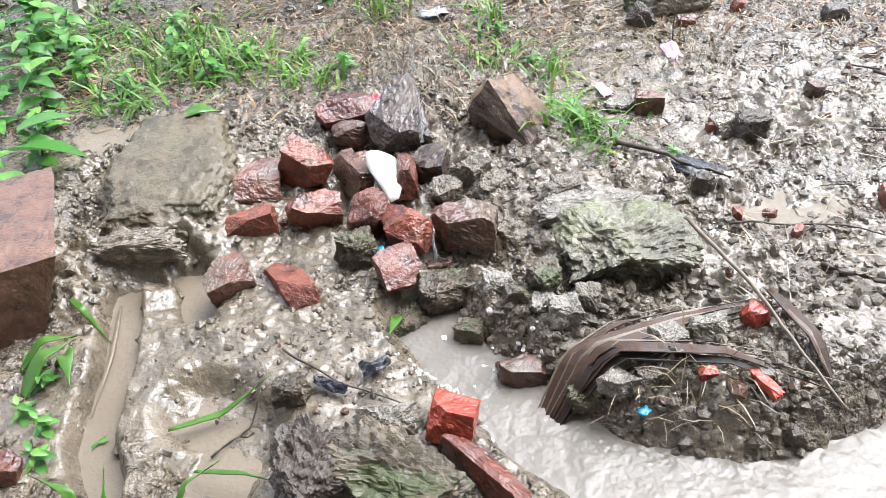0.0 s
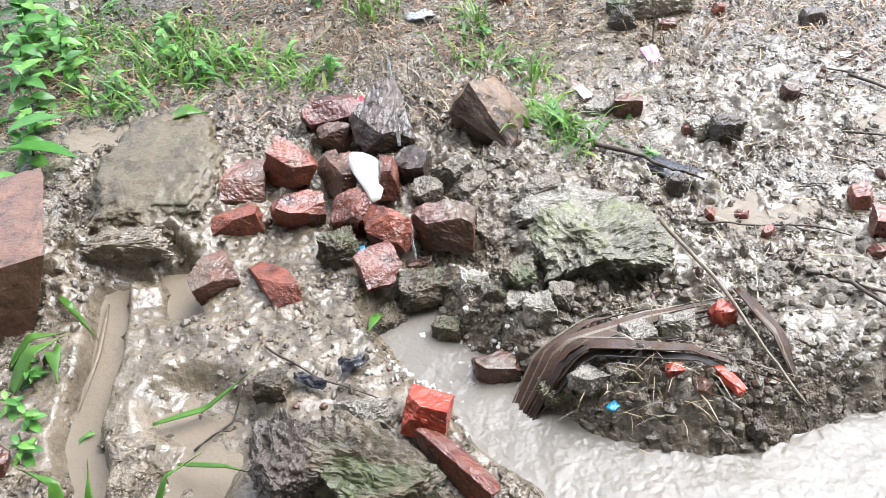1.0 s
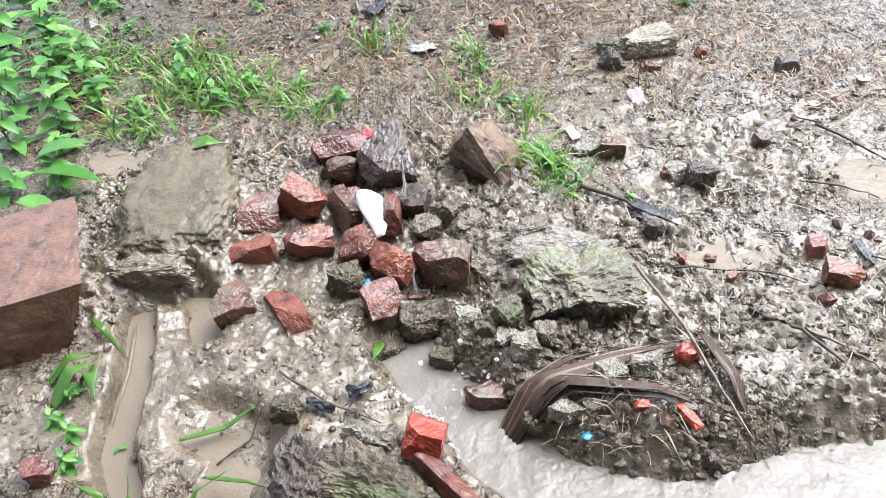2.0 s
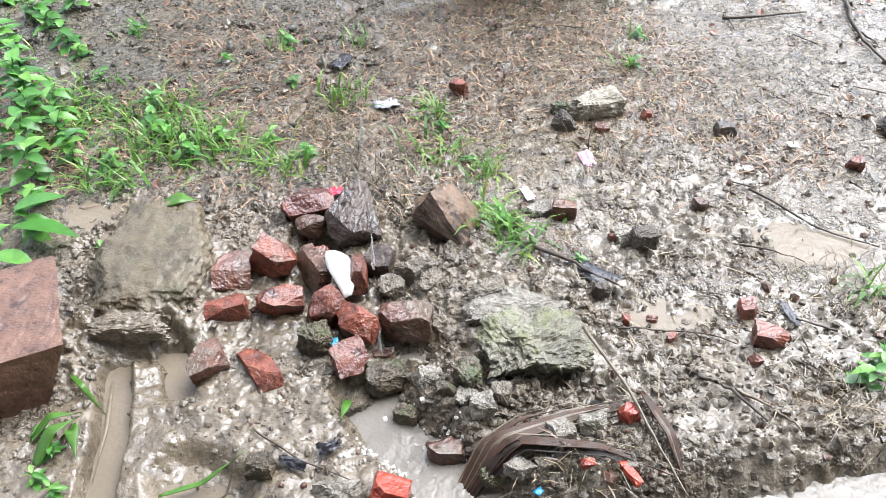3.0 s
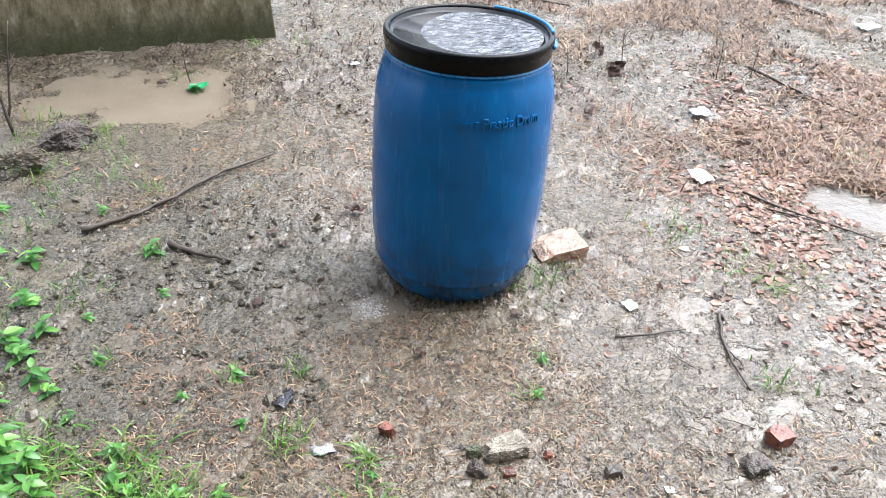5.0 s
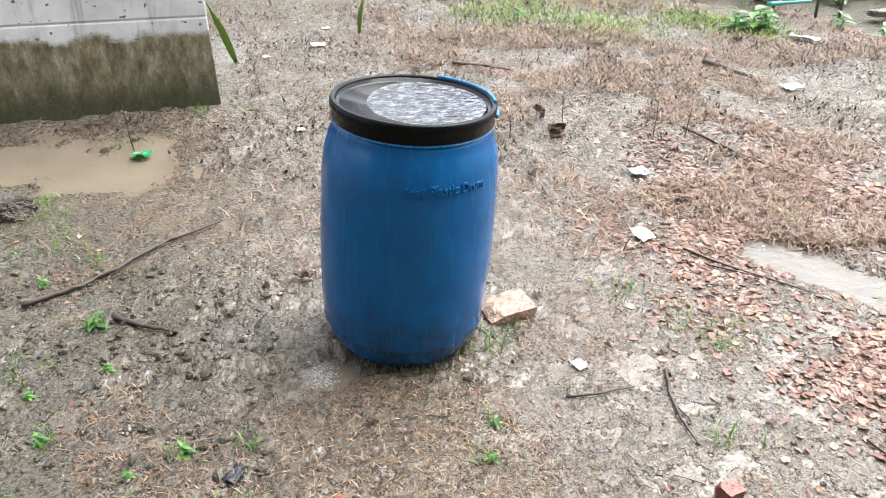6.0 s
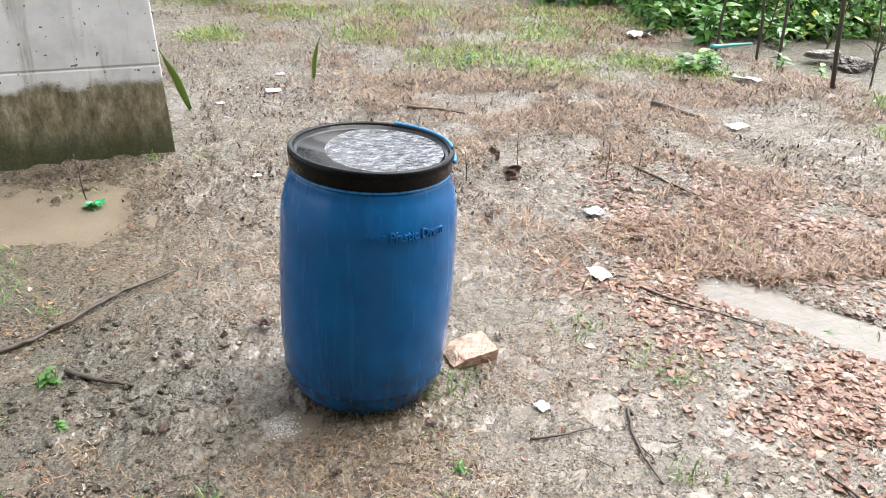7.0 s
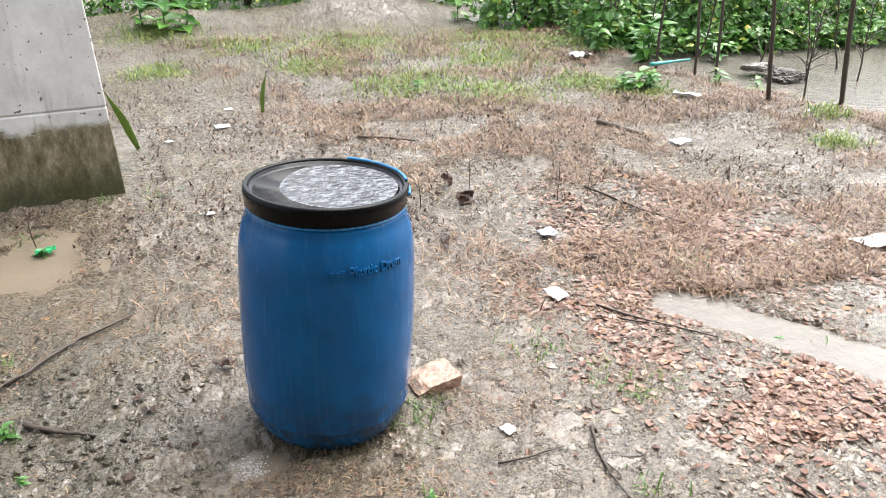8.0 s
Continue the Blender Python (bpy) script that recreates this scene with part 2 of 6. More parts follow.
STONE_PALE = stone_material("pale_lime_stone", (0.095, 0.083, 0.064), (0.26, 0.236, 0.195), 0.25, (0.12, 0.42))
SLAB_PALE = stone_material("pale_tan_slab", (0.15, 0.13, 0.095), (0.33, 0.295, 0.225), 0.1, (0.2, 0.45))
LIME = stone_material("mossy_lime_slab", (0.055, 0.049, 0.030), (0.195, 0.180, 0.130), 0.62, (0.12, 0.4), ((0.050, 0.056, 0.018), (0.185, 0.195, 0.085)))
SMEARED = stone_material("mud_smeared_stone", (0.050, 0.038, 0.020), (0.150, 0.117, 0.070), 0.40, (0.2, 0.5), ((0.034, 0.034, 0.014), (0.098, 0.092, 0.048)))
CLOD = stone_material("mud_clod", (0.060, 0.049, 0.035), (0.180, 0.152, 0.114), 0.12, (0.25, 0.6))
POND = water_material("muddy_water", (0.178, 0.160, 0.136), (26, 0.010))
PUDDLE = water_material("brown_puddle_water", (0.175, 0.143, 0.104), (50, 0.003))
STRAW = leaf_material("dead_grass", [(0.0, (0.040, 0.029, 0.018)), (0.25, (0.115, 0.083, 0.050)), (0.45, (0.120, 0.112, 0.046)), (0.65, (0.215, 0.163, 0.092)), (0.9, (0.36, 0.285, 0.165)), (1.0, (0.15, 0.085, 0.05))], 0.4, 0.1)
DEAD_WEED = leaf_material("dead_red_weed", [(0.0, (0.050, 0.026, 0.016)), (0.35, (0.165, 0.085, 0.048)), (0.7, (0.30, 0.18, 0.10)), (1.0, (0.40, 0.29, 0.17))], 0.45, 0.1)
GRASS_FAR = leaf_material("yellow_green_grass", [(0.0, (0.09, 0.17, 0.025)), (0.5, (0.19, 0.29, 0.05)), (1.0, (0.34, 0.33, 0.10))], 0.4, 0.3)
GRASS = leaf_material("green_grass", [(0.0, (0.050, 0.14, 0.018)), (0.6, (0.125, 0.27, 0.040)), (1.0, (0.25, 0.32, 0.08))], 0.28, 0.35)
WEED = leaf_material("weed_leaf", [(0.0, (0.045, 0.15, 0.028)), (0.6, (0.10, 0.27, 0.045)), (1.0, (0.19, 0.38, 0.07))], 0.32, 0.3, False)
FOLIAGE = leaf_material("hedge_leaf", [(0.0, (0.040, 0.125, 0.022)), (0.6, (0.115, 0.28, 0.045)), (0.93, (0.22, 0.40, 0.075)), (1.0, (0.50, 0.44, 0.05))], 0.35, 0.3)
LITTER = leaf_material("fallen_leaf", [(0.0, (0.060, 0.030, 0.022)), (0.18, (0.19, 0.085, 0.055)), (0.38, (0.20, 0.098, 0.055)), (0.55, (0.26, 0.148, 0.106)), (0.75, (0.34, 0.226, 0.172)), (0.9, (0.42, 0.315, 0.25)), (1.0, (0.36, 0.165, 0.05))], 0.5, 0.12)
DRY_LEAF = plain_material("dry_brown_leaf", (0.046, 0.022, 0.012), 0.6, 80, 0.6, 0.003)
# for rotten leaf bits, and for strips painted as shade under the frond
DRY_DARK = plain_material("dark_leaf_and_gap_shade", (0.020, 0.012, 0.008), 0.5, 80, 0.6, 0.003)
TWIG = plain_material("wet_twig", (0.050, 0.036, 0.025), 0.6, 120, 0.45, 0.001)
TWIG_PALE = plain_material("pale_twig", (0.135, 0.105, 0.07), 0.4, 120, 0.35, 0.001)
DRUM_BLUE = drum_material()
LID_BLACK = plain_material("black_plastic", (0.0028, 0.0030, 0.0034), 0.22, 60, 0.3)
LID_BLACK.node_tree.nodes["Principled BSDF"].inputs["Specular IOR Level"].default_value = 0.12
LID_WET = plain_material("wet_black_plastic", (0.005, 0.005, 0.0055), 0.12, 60, 0.3)
LID_WET.node_tree.nodes["Principled BSDF"].inputs["Specular IOR Level"].default_value = 0.18
CLAMP_BLUE = plain_material("light_blue_plastic", (0.02, 0.19, 0.42), 0.3, 60, 0.15)
CONCRETE = concrete_material("grey_concrete", False)
CONCRETE_STAINED = concrete_material("stained_concrete", True)
RENDER = plain_material("weathered_wall_render", (0.22, 0.21, 0.19), 0.8, 7, 0.25, 0.002)
WHITE = plain_material("white_litter", (0.48, 0.47, 0.45), 0.4, 70, 0.12)
CERAMIC = plain_material("white_ceramic", (0.55, 0.54, 0.50), 0.25, 50, 0.08)
PINK = plain_material("pink_litter", (0.52, 0.27, 0.40), 0.4, 70, 0.2)
PALE_PINK = plain_material("pale_pink_litter", (0.62, 0.47, 0.50), 0.4, 70, 0.12)
BLUE_BIT = plain_material("blue_litter", (0.015, 0.20, 0.38), 0.3, 70, 0.2)
GREEN_PLASTIC = plain_material("green_plastic", (0.012, 0.28, 0.09), 0.3, 60, 0.2)
TEAL = plain_material("teal_plastic", (0.04, 0.30, 0.27), 0.35, 60, 0.15)
BLACK_BAG = plain_material("dark_plastic_bag", (0.022, 0.022, 0.027), 0.25, 90, 0.5, 0.003)
GREY_BAG = plain_material("grey_plastic_bag", (0.28, 0.28, 0.30), 0.3, 90, 0.4, 0.003)


def lid_water():
    k = Mat("rain_water_on_lid", 0.03)
    # splash foam, and sky reflections in the ripples painted as pale colour
    foam_sheen = k.grey(k.noise(34, 5, 0.75), 0.40, 0.66, 0.10, 0.65)
    k.colour(k.mix(foam_sheen, (0.012, 0.014, 0.018), (0.24, 0.255, 0.28)))
    k.b.inputs["IOR"].default_value = 1.33
    k.b.inputs["Specular IOR Level"].default_value = 1.0
    k.bump(k.noise(42, 3, 0.55, stretch=(1, 1.3, 1)), 0.014, 1.0)
    return k.m


LID_WATER = lid_water()

# ---- mesh helpers ----


def mesh_of(name, verts, faces, mat, smooth=False):
    me = bpy.data.meshes.new(name)
    me.from_pydata(verts, [], faces)
    me.materials.append(mat)
    if smooth:
        me.polygons.foreach_set("use_smooth", [True] * len(me.polygons))
    me.update()
    return me


def part(name, bm, mat, parent=None, label="", smooth=False):
    """Links a bmesh as one mesh object, under a thing where one is given."""
    me = bpy.data.meshes.new(name)
    bmesh.ops.recalc_face_normals(bm, faces=bm.faces)
    bm.to_mesh(me)
    bm.free()
    me.materials.append(mat)
    if smooth:
        me.polygons.foreach_set("use_smooth", [True] * len(me.polygons))
    ob = new(name, me)
    if parent:
        ob.parent = parent
    if label:
        ob["label"] = label
    return ob


def tube(points, radii, sides=7, wobble=0.0, rng=random):
    """A bmesh tube along points."""
    bm = bmesh.new()
    rings = []
    pts = [Vector(p) for p in points]
    for k, p in enumerate(pts):
        d = (pts[min(k + 1, len(pts) - 1)] - pts[max(k - 1, 0)]).normalized()
        a = d.orthogonal().normalized()
        b = d.cross(a)
        r = radii[k] if isinstance(radii, (list, tuple)) else radii
        rings.append([bm.verts.new(p + (a * math.cos(2 * math.pi * j / sides) + b * math.sin(2 * math.pi * j / sides)) * r * (1 + wobble * rng.uniform(-1, 1))) for j in range(sides)])
    for u, v in zip(rings, rings[1:]):
        for j in range(sides):
            bm.faces.new((u[j], u[(j + 1) % sides], v[(j + 1) % sides], v[j]))
    bm.faces.new(rings[0][::-1])
    bm.faces.new(rings[-1])
    return bm


def lathe(profile, steps=96, closed=False):
    """A bmesh turned round z from (radius, height) pairs."""
    bm = bmesh.new()
    rings = []
    for r, z in profile:
        if r < 1e-6:
            rings.append([bm.verts.new((0, 0, z))])
        else:
            rings.append([bm.verts.new((r * math.cos(2 * math.pi * j / steps), r * math.sin(2 * math.pi * j / steps), z)) for j in range(steps)])
    pairs = list(zip(rings, rings[1:]))
    if closed:
        pairs.append((rings[-1], rings[0]))
    for u, v in pairs:
        for j in range(steps):
            i = (j + 1) % steps
            if len(u) == 1 and len(v) > 1:
                bm.faces.new((u[0], v[i], v[j]))
            elif len(v) == 1 and len(u) > 1:
                bm.faces.new((u[j], u[i], v[0]))
            elif len(u) > 1:
                bm.faces.new((u[j], u[i], v[i], v[j]))
    return bm


# ---- lie of the land ----
TABLE = np.random.RandomState(7).rand(256, 256)


def lattice(x, y):
    """Smooth value noise from 0 to 1."""
    xi, yi = np.floor(x).astype(int), np.floor(y).astype(int)
    fx, fy = x - xi, y - yi
    fx, fy = fx * fx * fx * (fx * (fx * 6 - 15) + 10), fy * fy * fy * (fy * (fy * 6 - 15) + 10)
    a, b = TABLE[xi % 256, yi % 256], TABLE[(xi + 1) % 256, yi % 256]
    c, d = TABLE[xi % 256, (yi + 1) % 256], TABLE[(xi + 1) % 256, (yi + 1) % 256]
    return (a * (1 - fx) + b * fx) * (1 - fy) + (c * (1 - fx) + d * fx) * fy


def fbm(x, y, octaves=4, gain=0.55):
    total, amp, norm = 0.0, 1.0, 0.0
    for k in range(octaves):
        total = total + amp * (lattice(x * 2 ** k + 13.7 * k, y * 2 ** k + 5.3 * k) - 0.5)
        norm += amp
        amp *= gain
    return total / norm * 2


CELLS = np.random.RandomState(19).rand(3, 128, 128)


def clods(x, y):
    """Rounded clods with sharp gaps between them, 0 to 1, one dome a cell."""
    xi, yi = np.floor(x).astype(int), np.floor(y).astype(int)
    best = np.zeros(np.shape(x))
    for i in (-1, 0, 1):
        for j in (-1, 0, 1):
            a, b = (xi + i) % 128, (yi + j) % 128
            px, py = xi + i + CELLS[0, a, b], yi + j + CELLS[1, a, b]
            tall = 0.35 + 0.65 * CELLS[2, a, b]
            r2 = ((x - px) ** 2 + (y - py) ** 2) / (0.30 + 0.42 * tall) ** 2
            best = np.maximum(best, tall * np.sqrt(np.maximum(0, 1 - r2)))
    return best


def soft(v, lo, hi):
    t = np.clip((v - lo) / (hi - lo), 0, 1)
    return t * t * (3 - 2 * t)


def hump(x, y, cx, cy, rx, ry=None):
    ry = ry or rx
    return np.exp(-((x - cx) / rx) ** 2 - ((y - cy) / ry) ** 2)


def channel(x, y, line, half):
    """1 on a polyline, falling to 0 half a width away."""
    best = np.full(np.shape(x), 9.0)
    for (ax, ay), (bx, by) in zip(line, line[1:]):
        dx, dy = bx - ax, by - ay
        t = np.clip(((x - ax) * dx + (y - ay) * dy) / (dx * dx + dy * dy), 0, 1)
        best = np.minimum(best, np.hypot(x - ax - t * dx, y - ay - t * dy))
    return 1 - soft(best, half * 0.55, half * 1.35)


POND_Z, TRENCH_Z, FLOOD_Z = -0.030, -0.026, -0.10


def ground_z(x, y):
    """Height of the ground."""
    x, y = np.asarray(x, float), np.asarray(y, float)
    near = 1 - soft(np.hypot((x - 0.0) / 1.1, (y - 0.55)), 0.55, 0.95)
    z = 0.010 * fbm(x * 2.3, y * 2.3, 3) + 0.004 * fbm(x * 11 + 4, y * 11, 3)
    z = z + 0.004 * fbm(x * 38, y * 38, 3) * (0.35 + 0.65 * near)
    rubble = (0.10 + 0.90 * soft(fbm(x * 4 + 40, y * 4 + 9, 3), -0.05, 0.32)) * near * (1 - 0.8 * np.maximum(hump(x, y, -0.36, 0.56, 0.18, 0.24), hump(x, y, -0.24, 0.68, 0.16, 0.20)))
    z = z + rubble * (0.026 * np.abs(fbm(x * 21 + 3, y * 21 + 8, 3)) + 0.016 * np.abs(fbm(x * 52, y * 52, 3)) - 0.008)
    z = z + (0.3 * near + 0.7 * rubble) * 0.005 * (np.abs(fbm(x * 95 + 2, y * 95, 2)) - 0.2)
    # clods: thick on the rubble bank, thinner over the flat and the trench sides, trampled lumps on the yard
    wx, wy = x + 0.012 * fbm(x * 30, y * 30, 2), y + 0.012 * fbm(x * 30 + 9, y * 30 + 5, 2)
    bank = np.maximum(np.maximum(hump(x, y, 0.12, 0.64, 0.17, 0.09), hump(x, y, 0.24, 0.52, 0.15, 0.05)), 0.7 * hump(x, y, 0.56, 0.66, 0.24, 0.13))
    bank = np.maximum(np.maximum(bank, 0.45 * hump(x, y, -0.54, 0.62, 0.08, 0.20)), np.maximum(0.8 * hump(x, y, -0.53, 0.93, 0.05, 0.12), 0.65 * hump(x, y, 0.03, 0.86, 0.16, 0.12)))
    bank = np.maximum(bank, 0.28 * hump(x, y, -0.16, 0.60, 0.20, 0.10)) + 0.07 * near
    bank = bank * (1 - 0.85 * hump(x, y, -0.36, 0.56, 0.17, 0.20))
    z = z + bank * (0.017 * clods(wx * 24, wy * 24) + 0.010 * clods(wx * 58 + 7, wy * 58) - 0.010)
    yard = soft(y, 0.95, 1.3) * soft(5.0 - y, 0, 1.5) * soft(fbm(x * 1.9 + 5, y * 1.9 + 31, 4), -0.30, 0.25)
    z = z + yard * (0.010 * clods(wx * 17, wy * 17) + 0.006 * clods(wx * 40, wy * 40) - 0.006)
    # mound under the brick heap, soft lumps, the flat muddy hump beside it
    z = z + 0.012 * hump(x, y, -0.10, 0.93, 0.22, 0.16) + 0.018 * hump(x, y, -0.42, 0.92, 0.13, 0.15) + 0.016 * hump(x, y, 0.17, 0.84, 0.14, 0.10)
    z = z + 0.020 * hump(x, y, 0.22, 0.53, 0.12, 0.06) + 0.014 * hump(x, y, 0.08, 0.63, 0.09, 0.05) + 0.02 * hump(x, y, 0.5, 0.58, 0.14, 0.06)
    # the pond, the stream that feeds it, the trenches
    edge = np.interp(x, [-0.08, -0.01, 0.03, 0.06, 0.093, 0.137, 0.20, 0.254, 0.312, 0.415, 0.50, 0.62, 0.8, 1.2], [0.36, 0.47, 0.53, 0.56, 0.555, 0.515, 0.485, 0.474, 0.482, 0.512, 0.522, 0.555, 0.57, 0.52])
    left = np.interp(y, [-1, 0.36, 0.42, 0.44, 0.48, 0.55], [0.12, 0.10, 0.055, 0.03, -0.015, -0.03])
    wob = 0.02 * fbm(x * 14, y * 14, 3)
    basin = soft(edge - y + wob, -0.038, 0.062) * soft(x - left + wob, -0.01, 0.06) * soft(0.92 - x + 3 * wob, 0, 0.2) * soft(y + 0.8 + 3 * wob, 0, 0.2)
    stream = channel(x, y, [(-0.06, 0.66), (-0.03, 0.605), (0.01, 0.575), (0.04, 0.53)], 0.05)
    z = z - 0.070 * basin - 0.042 * stream * (1 - basin)
    z = z + 0.010 * fbm(x * 16 + 3, y * 16, 3) * hump(x, y, -0.34, 0.52, 0.14, 0.2)
    z = z - 0.040 * channel(x, y, [(-0.445, 0.71), (-0.42, 0.60), (-0.41, 0.49), (-0.38, 0.44), (-0.36, 0.30)], 0.023)
    z = z - 0.029 * channel(x, y, [(-0.30, 0.53), (-0.25, 0.50), (-0.27, 0.42), (-0.27, 0.30)], 0.046)
    z = z - 0.025 * channel(x, y, [(-0.55, 0.86), (-0.53, 0.98)], 0.05) - 0.03 * hump(x, y, -0.62, 0.66, 0.09, 0.05)
    z = z - 0.03 * channel(x, y, [(-0.39, 0.78), (-0.36, 0.74), (-0.34, 0.68)], 0.022) + 0.012 * channel(x, y, [(-0.47, 0.78), (-0.38, 0.79)], 0.03)
    # hollows washed out under the heap, the ledge and the slab
    z = z - 0.05 * hump(x, y, -0.165, 0.985, 0.045, 0.030) - 0.045 * hump(x, y, 0.000, 0.745, 0.050, 0.028) - 0.035 * hump(x, y, -0.42, 0.745, 0.05, 0.022) - 0.04 * hump(x, y, 0.118, 0.700, 0.022, 0.03)
    z = z - 0.03 * hump(x, y, -0.18, 0.86, 0.02, 0.03) - 0.03 * hump(x, y, -0.36, 0.70, 0.03, 0.04)
    # shallow puddles
    z = z - 0.014 * hump(x, y, -0.57, 1.08, 0.08, 0.05) - (0.030 + 0.065 * fbm(x * 4, y * 4, 4)) * hump(x, y, -1.05, 3.72, 0.56, 0.32) + 0.030 * hump(x, y, -1.2, 4.33, 0.9, 0.10) * clods(wx * 14, wy * 14)
    z = z - 0.030 * channel(x + 0.05 * fbm(x * 5, y * 5, 3), y + 0.05 * fbm(x * 5 + 8, y * 5, 3), [(1.82, 2.60), (1.97, 2.43), (2.2, 2.10), (2.6, 1.6)], 0.12) - 0.035 * hump(x, y, 0.06, 2.0, 0.09, 0.07)
    z = z - 0.012 * hump(x, y, 0.42, 0.80, 0.09, 0.05) - 0.016 * hump(x, y, 0.70, 0.97, 0.11, 0.06) - 0.012 * hump(x, y, 0.72, 1.95, 0.10, 0.16)
    # far land: low weedy humps, the flooded hollow behind the posts, the far mound
    z = z + 0.05 * soft(y, 2.5, 7.0) * (fbm(x * 0.9, y * 0.9, 3) * 0.8) + 0.03 * soft(y, 1.5, 5) * np.maximum(fbm(x * 5, y * 5, 2), 0)
    rim = x - np.interp(y, [3.0, 4.65, 5.33, 6.4, 7.2, 8.0, 9.5], [6.2, 4.85, 4.35, 4.25, 3.95, 4.0, 4.6])
    z = z - 0.22 * soft(rim + 0.2 * fbm(x * 2, y * 2, 3), -0.1, 0.7) * soft(12 - y, 0, 2)
    z = z + 0.28 * hump(x, y, 1.9, 10.4, 0.9, 0.5) + 0.15 * hump(x, y, -0.4, 10.0, 0.9, 0.5)
    return z


def gz(x, y):
    return float(ground_z(x, y))


def stretch_of(cuts):
    """Grid lines from (start, end, step) stretches."""
    out = []
    for a, b, s in cuts:
        out.append(np.linspace(a, b, max(2, int(round((b - a) / s)) + 1))[:-1])
    return np.concatenate(out + [[cuts[-1][1]]])


def build_ground():
    xs = stretch_of([(-600, -60, 60), (-60, -10, 5), (-10, -2.5, 0.3), (-2.5, -0.95, 0.02), (-0.95, -0.7, 0.008), (-0.7, -0.6, 0.004), (-0.6, 0.55, 0.0027), (0.55, 0.62, 0.004), (0.62, 0.9, 0.008), (0.9, 2.6, 0.012), (2.6, 5.5, 0.05), (5.5, 12, 0.3), (12, 60, 6), (60, 600, 60)])
    ys = stretch_of([(-600, -60, 60), (-60, -6, 5), (-6, 0.3, 0.25), (0.3, 0.36, 0.004), (0.36, 1.08, 0.0027), (1.08, 1.45, 0.006), (1.45, 3.0, 0.009), (3.0, 6.0, 0.03), (6, 12, 0.12), (12, 60, 4), (60, 600, 60)])
    gx, gy = np.meshgrid(xs, ys)
    gz_all = ground_z(gx, gy)
    nx, ny = len(xs), len(ys)
    idx = np.arange(nx * ny).reshape(ny, nx)
    quads = np.stack([idx[:-1, :-1], idx[:-1, 1:], idx[1:, 1:], idx[1:, :-1]], -1).reshape(-1, 4)
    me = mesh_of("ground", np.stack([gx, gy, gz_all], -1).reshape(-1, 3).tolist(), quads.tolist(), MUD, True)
    return tagged(new("ground", me), "wet trampled mud with puddles and thin dead grass", "ground", kind="structure")


build_ground()


def water_sheet(name, x0, y0, x1, y1, z, mat, label, step=0.05):
    bm = bmesh.new()
    nx, ny = max(2, int((x1 - x0) / step)), max(2, int((y1 - y0) / step))
    grid = [[bm.verts.new((x0 + (x1 - x0) * i / nx, y0 + (y1 - y0) * j / ny, z)) for i in range(nx + 1)] for j in range(ny + 1)]
    for j in range(ny):
        for i in range(nx):
            bm.faces.new((grid[j][i], grid[j][i + 1], grid[j + 1][i + 1], grid[j + 1][i]))
    return tagged(part(name, bm, mat, smooth=True), label, "water", kind="structure")


water_sheet("water_pond", -0.12, -0.9, 0.95, 0.78, POND_Z, POND, "rain-dimpled muddy water beside the rubble bank", 0.1)
water_sheet("water_trench", -0.52, 0.2, -0.17, 0.76, TRENCH_Z, PUDDLE, "still brown water in a mud trench")
water_sheet("water_puddle_1", -0.70, 1.00, -0.46, 1.16, -0.006, PUDDLE, "thin brown puddle on the mud")
water_sheet("water_puddle_2", -2.3, 3.1, -0.5, 4.3, -0.012, PUDDLE, "shallow brown puddle in front of the concrete")
water_sheet("water_puddle_3", 1.6, 1.2, 2.9, 2.8, -0.012, POND, "long pale puddle in a rut", 0.1)
water_sheet("water_puddle_4", -0.04, 1.93, 0.16, 2.08, -0.010, PUDDLE, "small splashing puddle at the foot of the drum")
water_sheet("water_puddle_5", 0.30, 0.73, 0.54, 0.87, -0.005, PUDDLE, "thin film of pale muddy water")
water_sheet("water_puddle_6", 0.55, 0.86, 0.85, 1.08, -0.006, PUDDLE, "thin film of muddy water between straws")
water_sheet("water_flood", 3.6, 2.5, 12.0, 13.0, FLOOD_Z, POND, "flooded muddy hollow behind the posts", 0.5)

# ---- the plastic drum ----
DX, DY = 0.304, 2.207


def drum_radius(z):
    """Outer radius of the barrel at a height above its foot."""
    return float(np.interp(z, [0.0, 0.012, 0.05, 0.10, 0.18, 0.30, 0.42, 0.54, 0.64, 0.70, 0.735, 0.76, 0.80], [0.196, 0.212, 0.236, 0.250, 0.260, 0.264, 0.265, 0.263, 0.258, 0.246, 0.232, 0.227, 0.224]))


def on_drum(angle, z, lift=0.0):
    r = drum_radius(z) + lift
    return Vector((r * math.cos(angle), r * math.sin(angle), z))


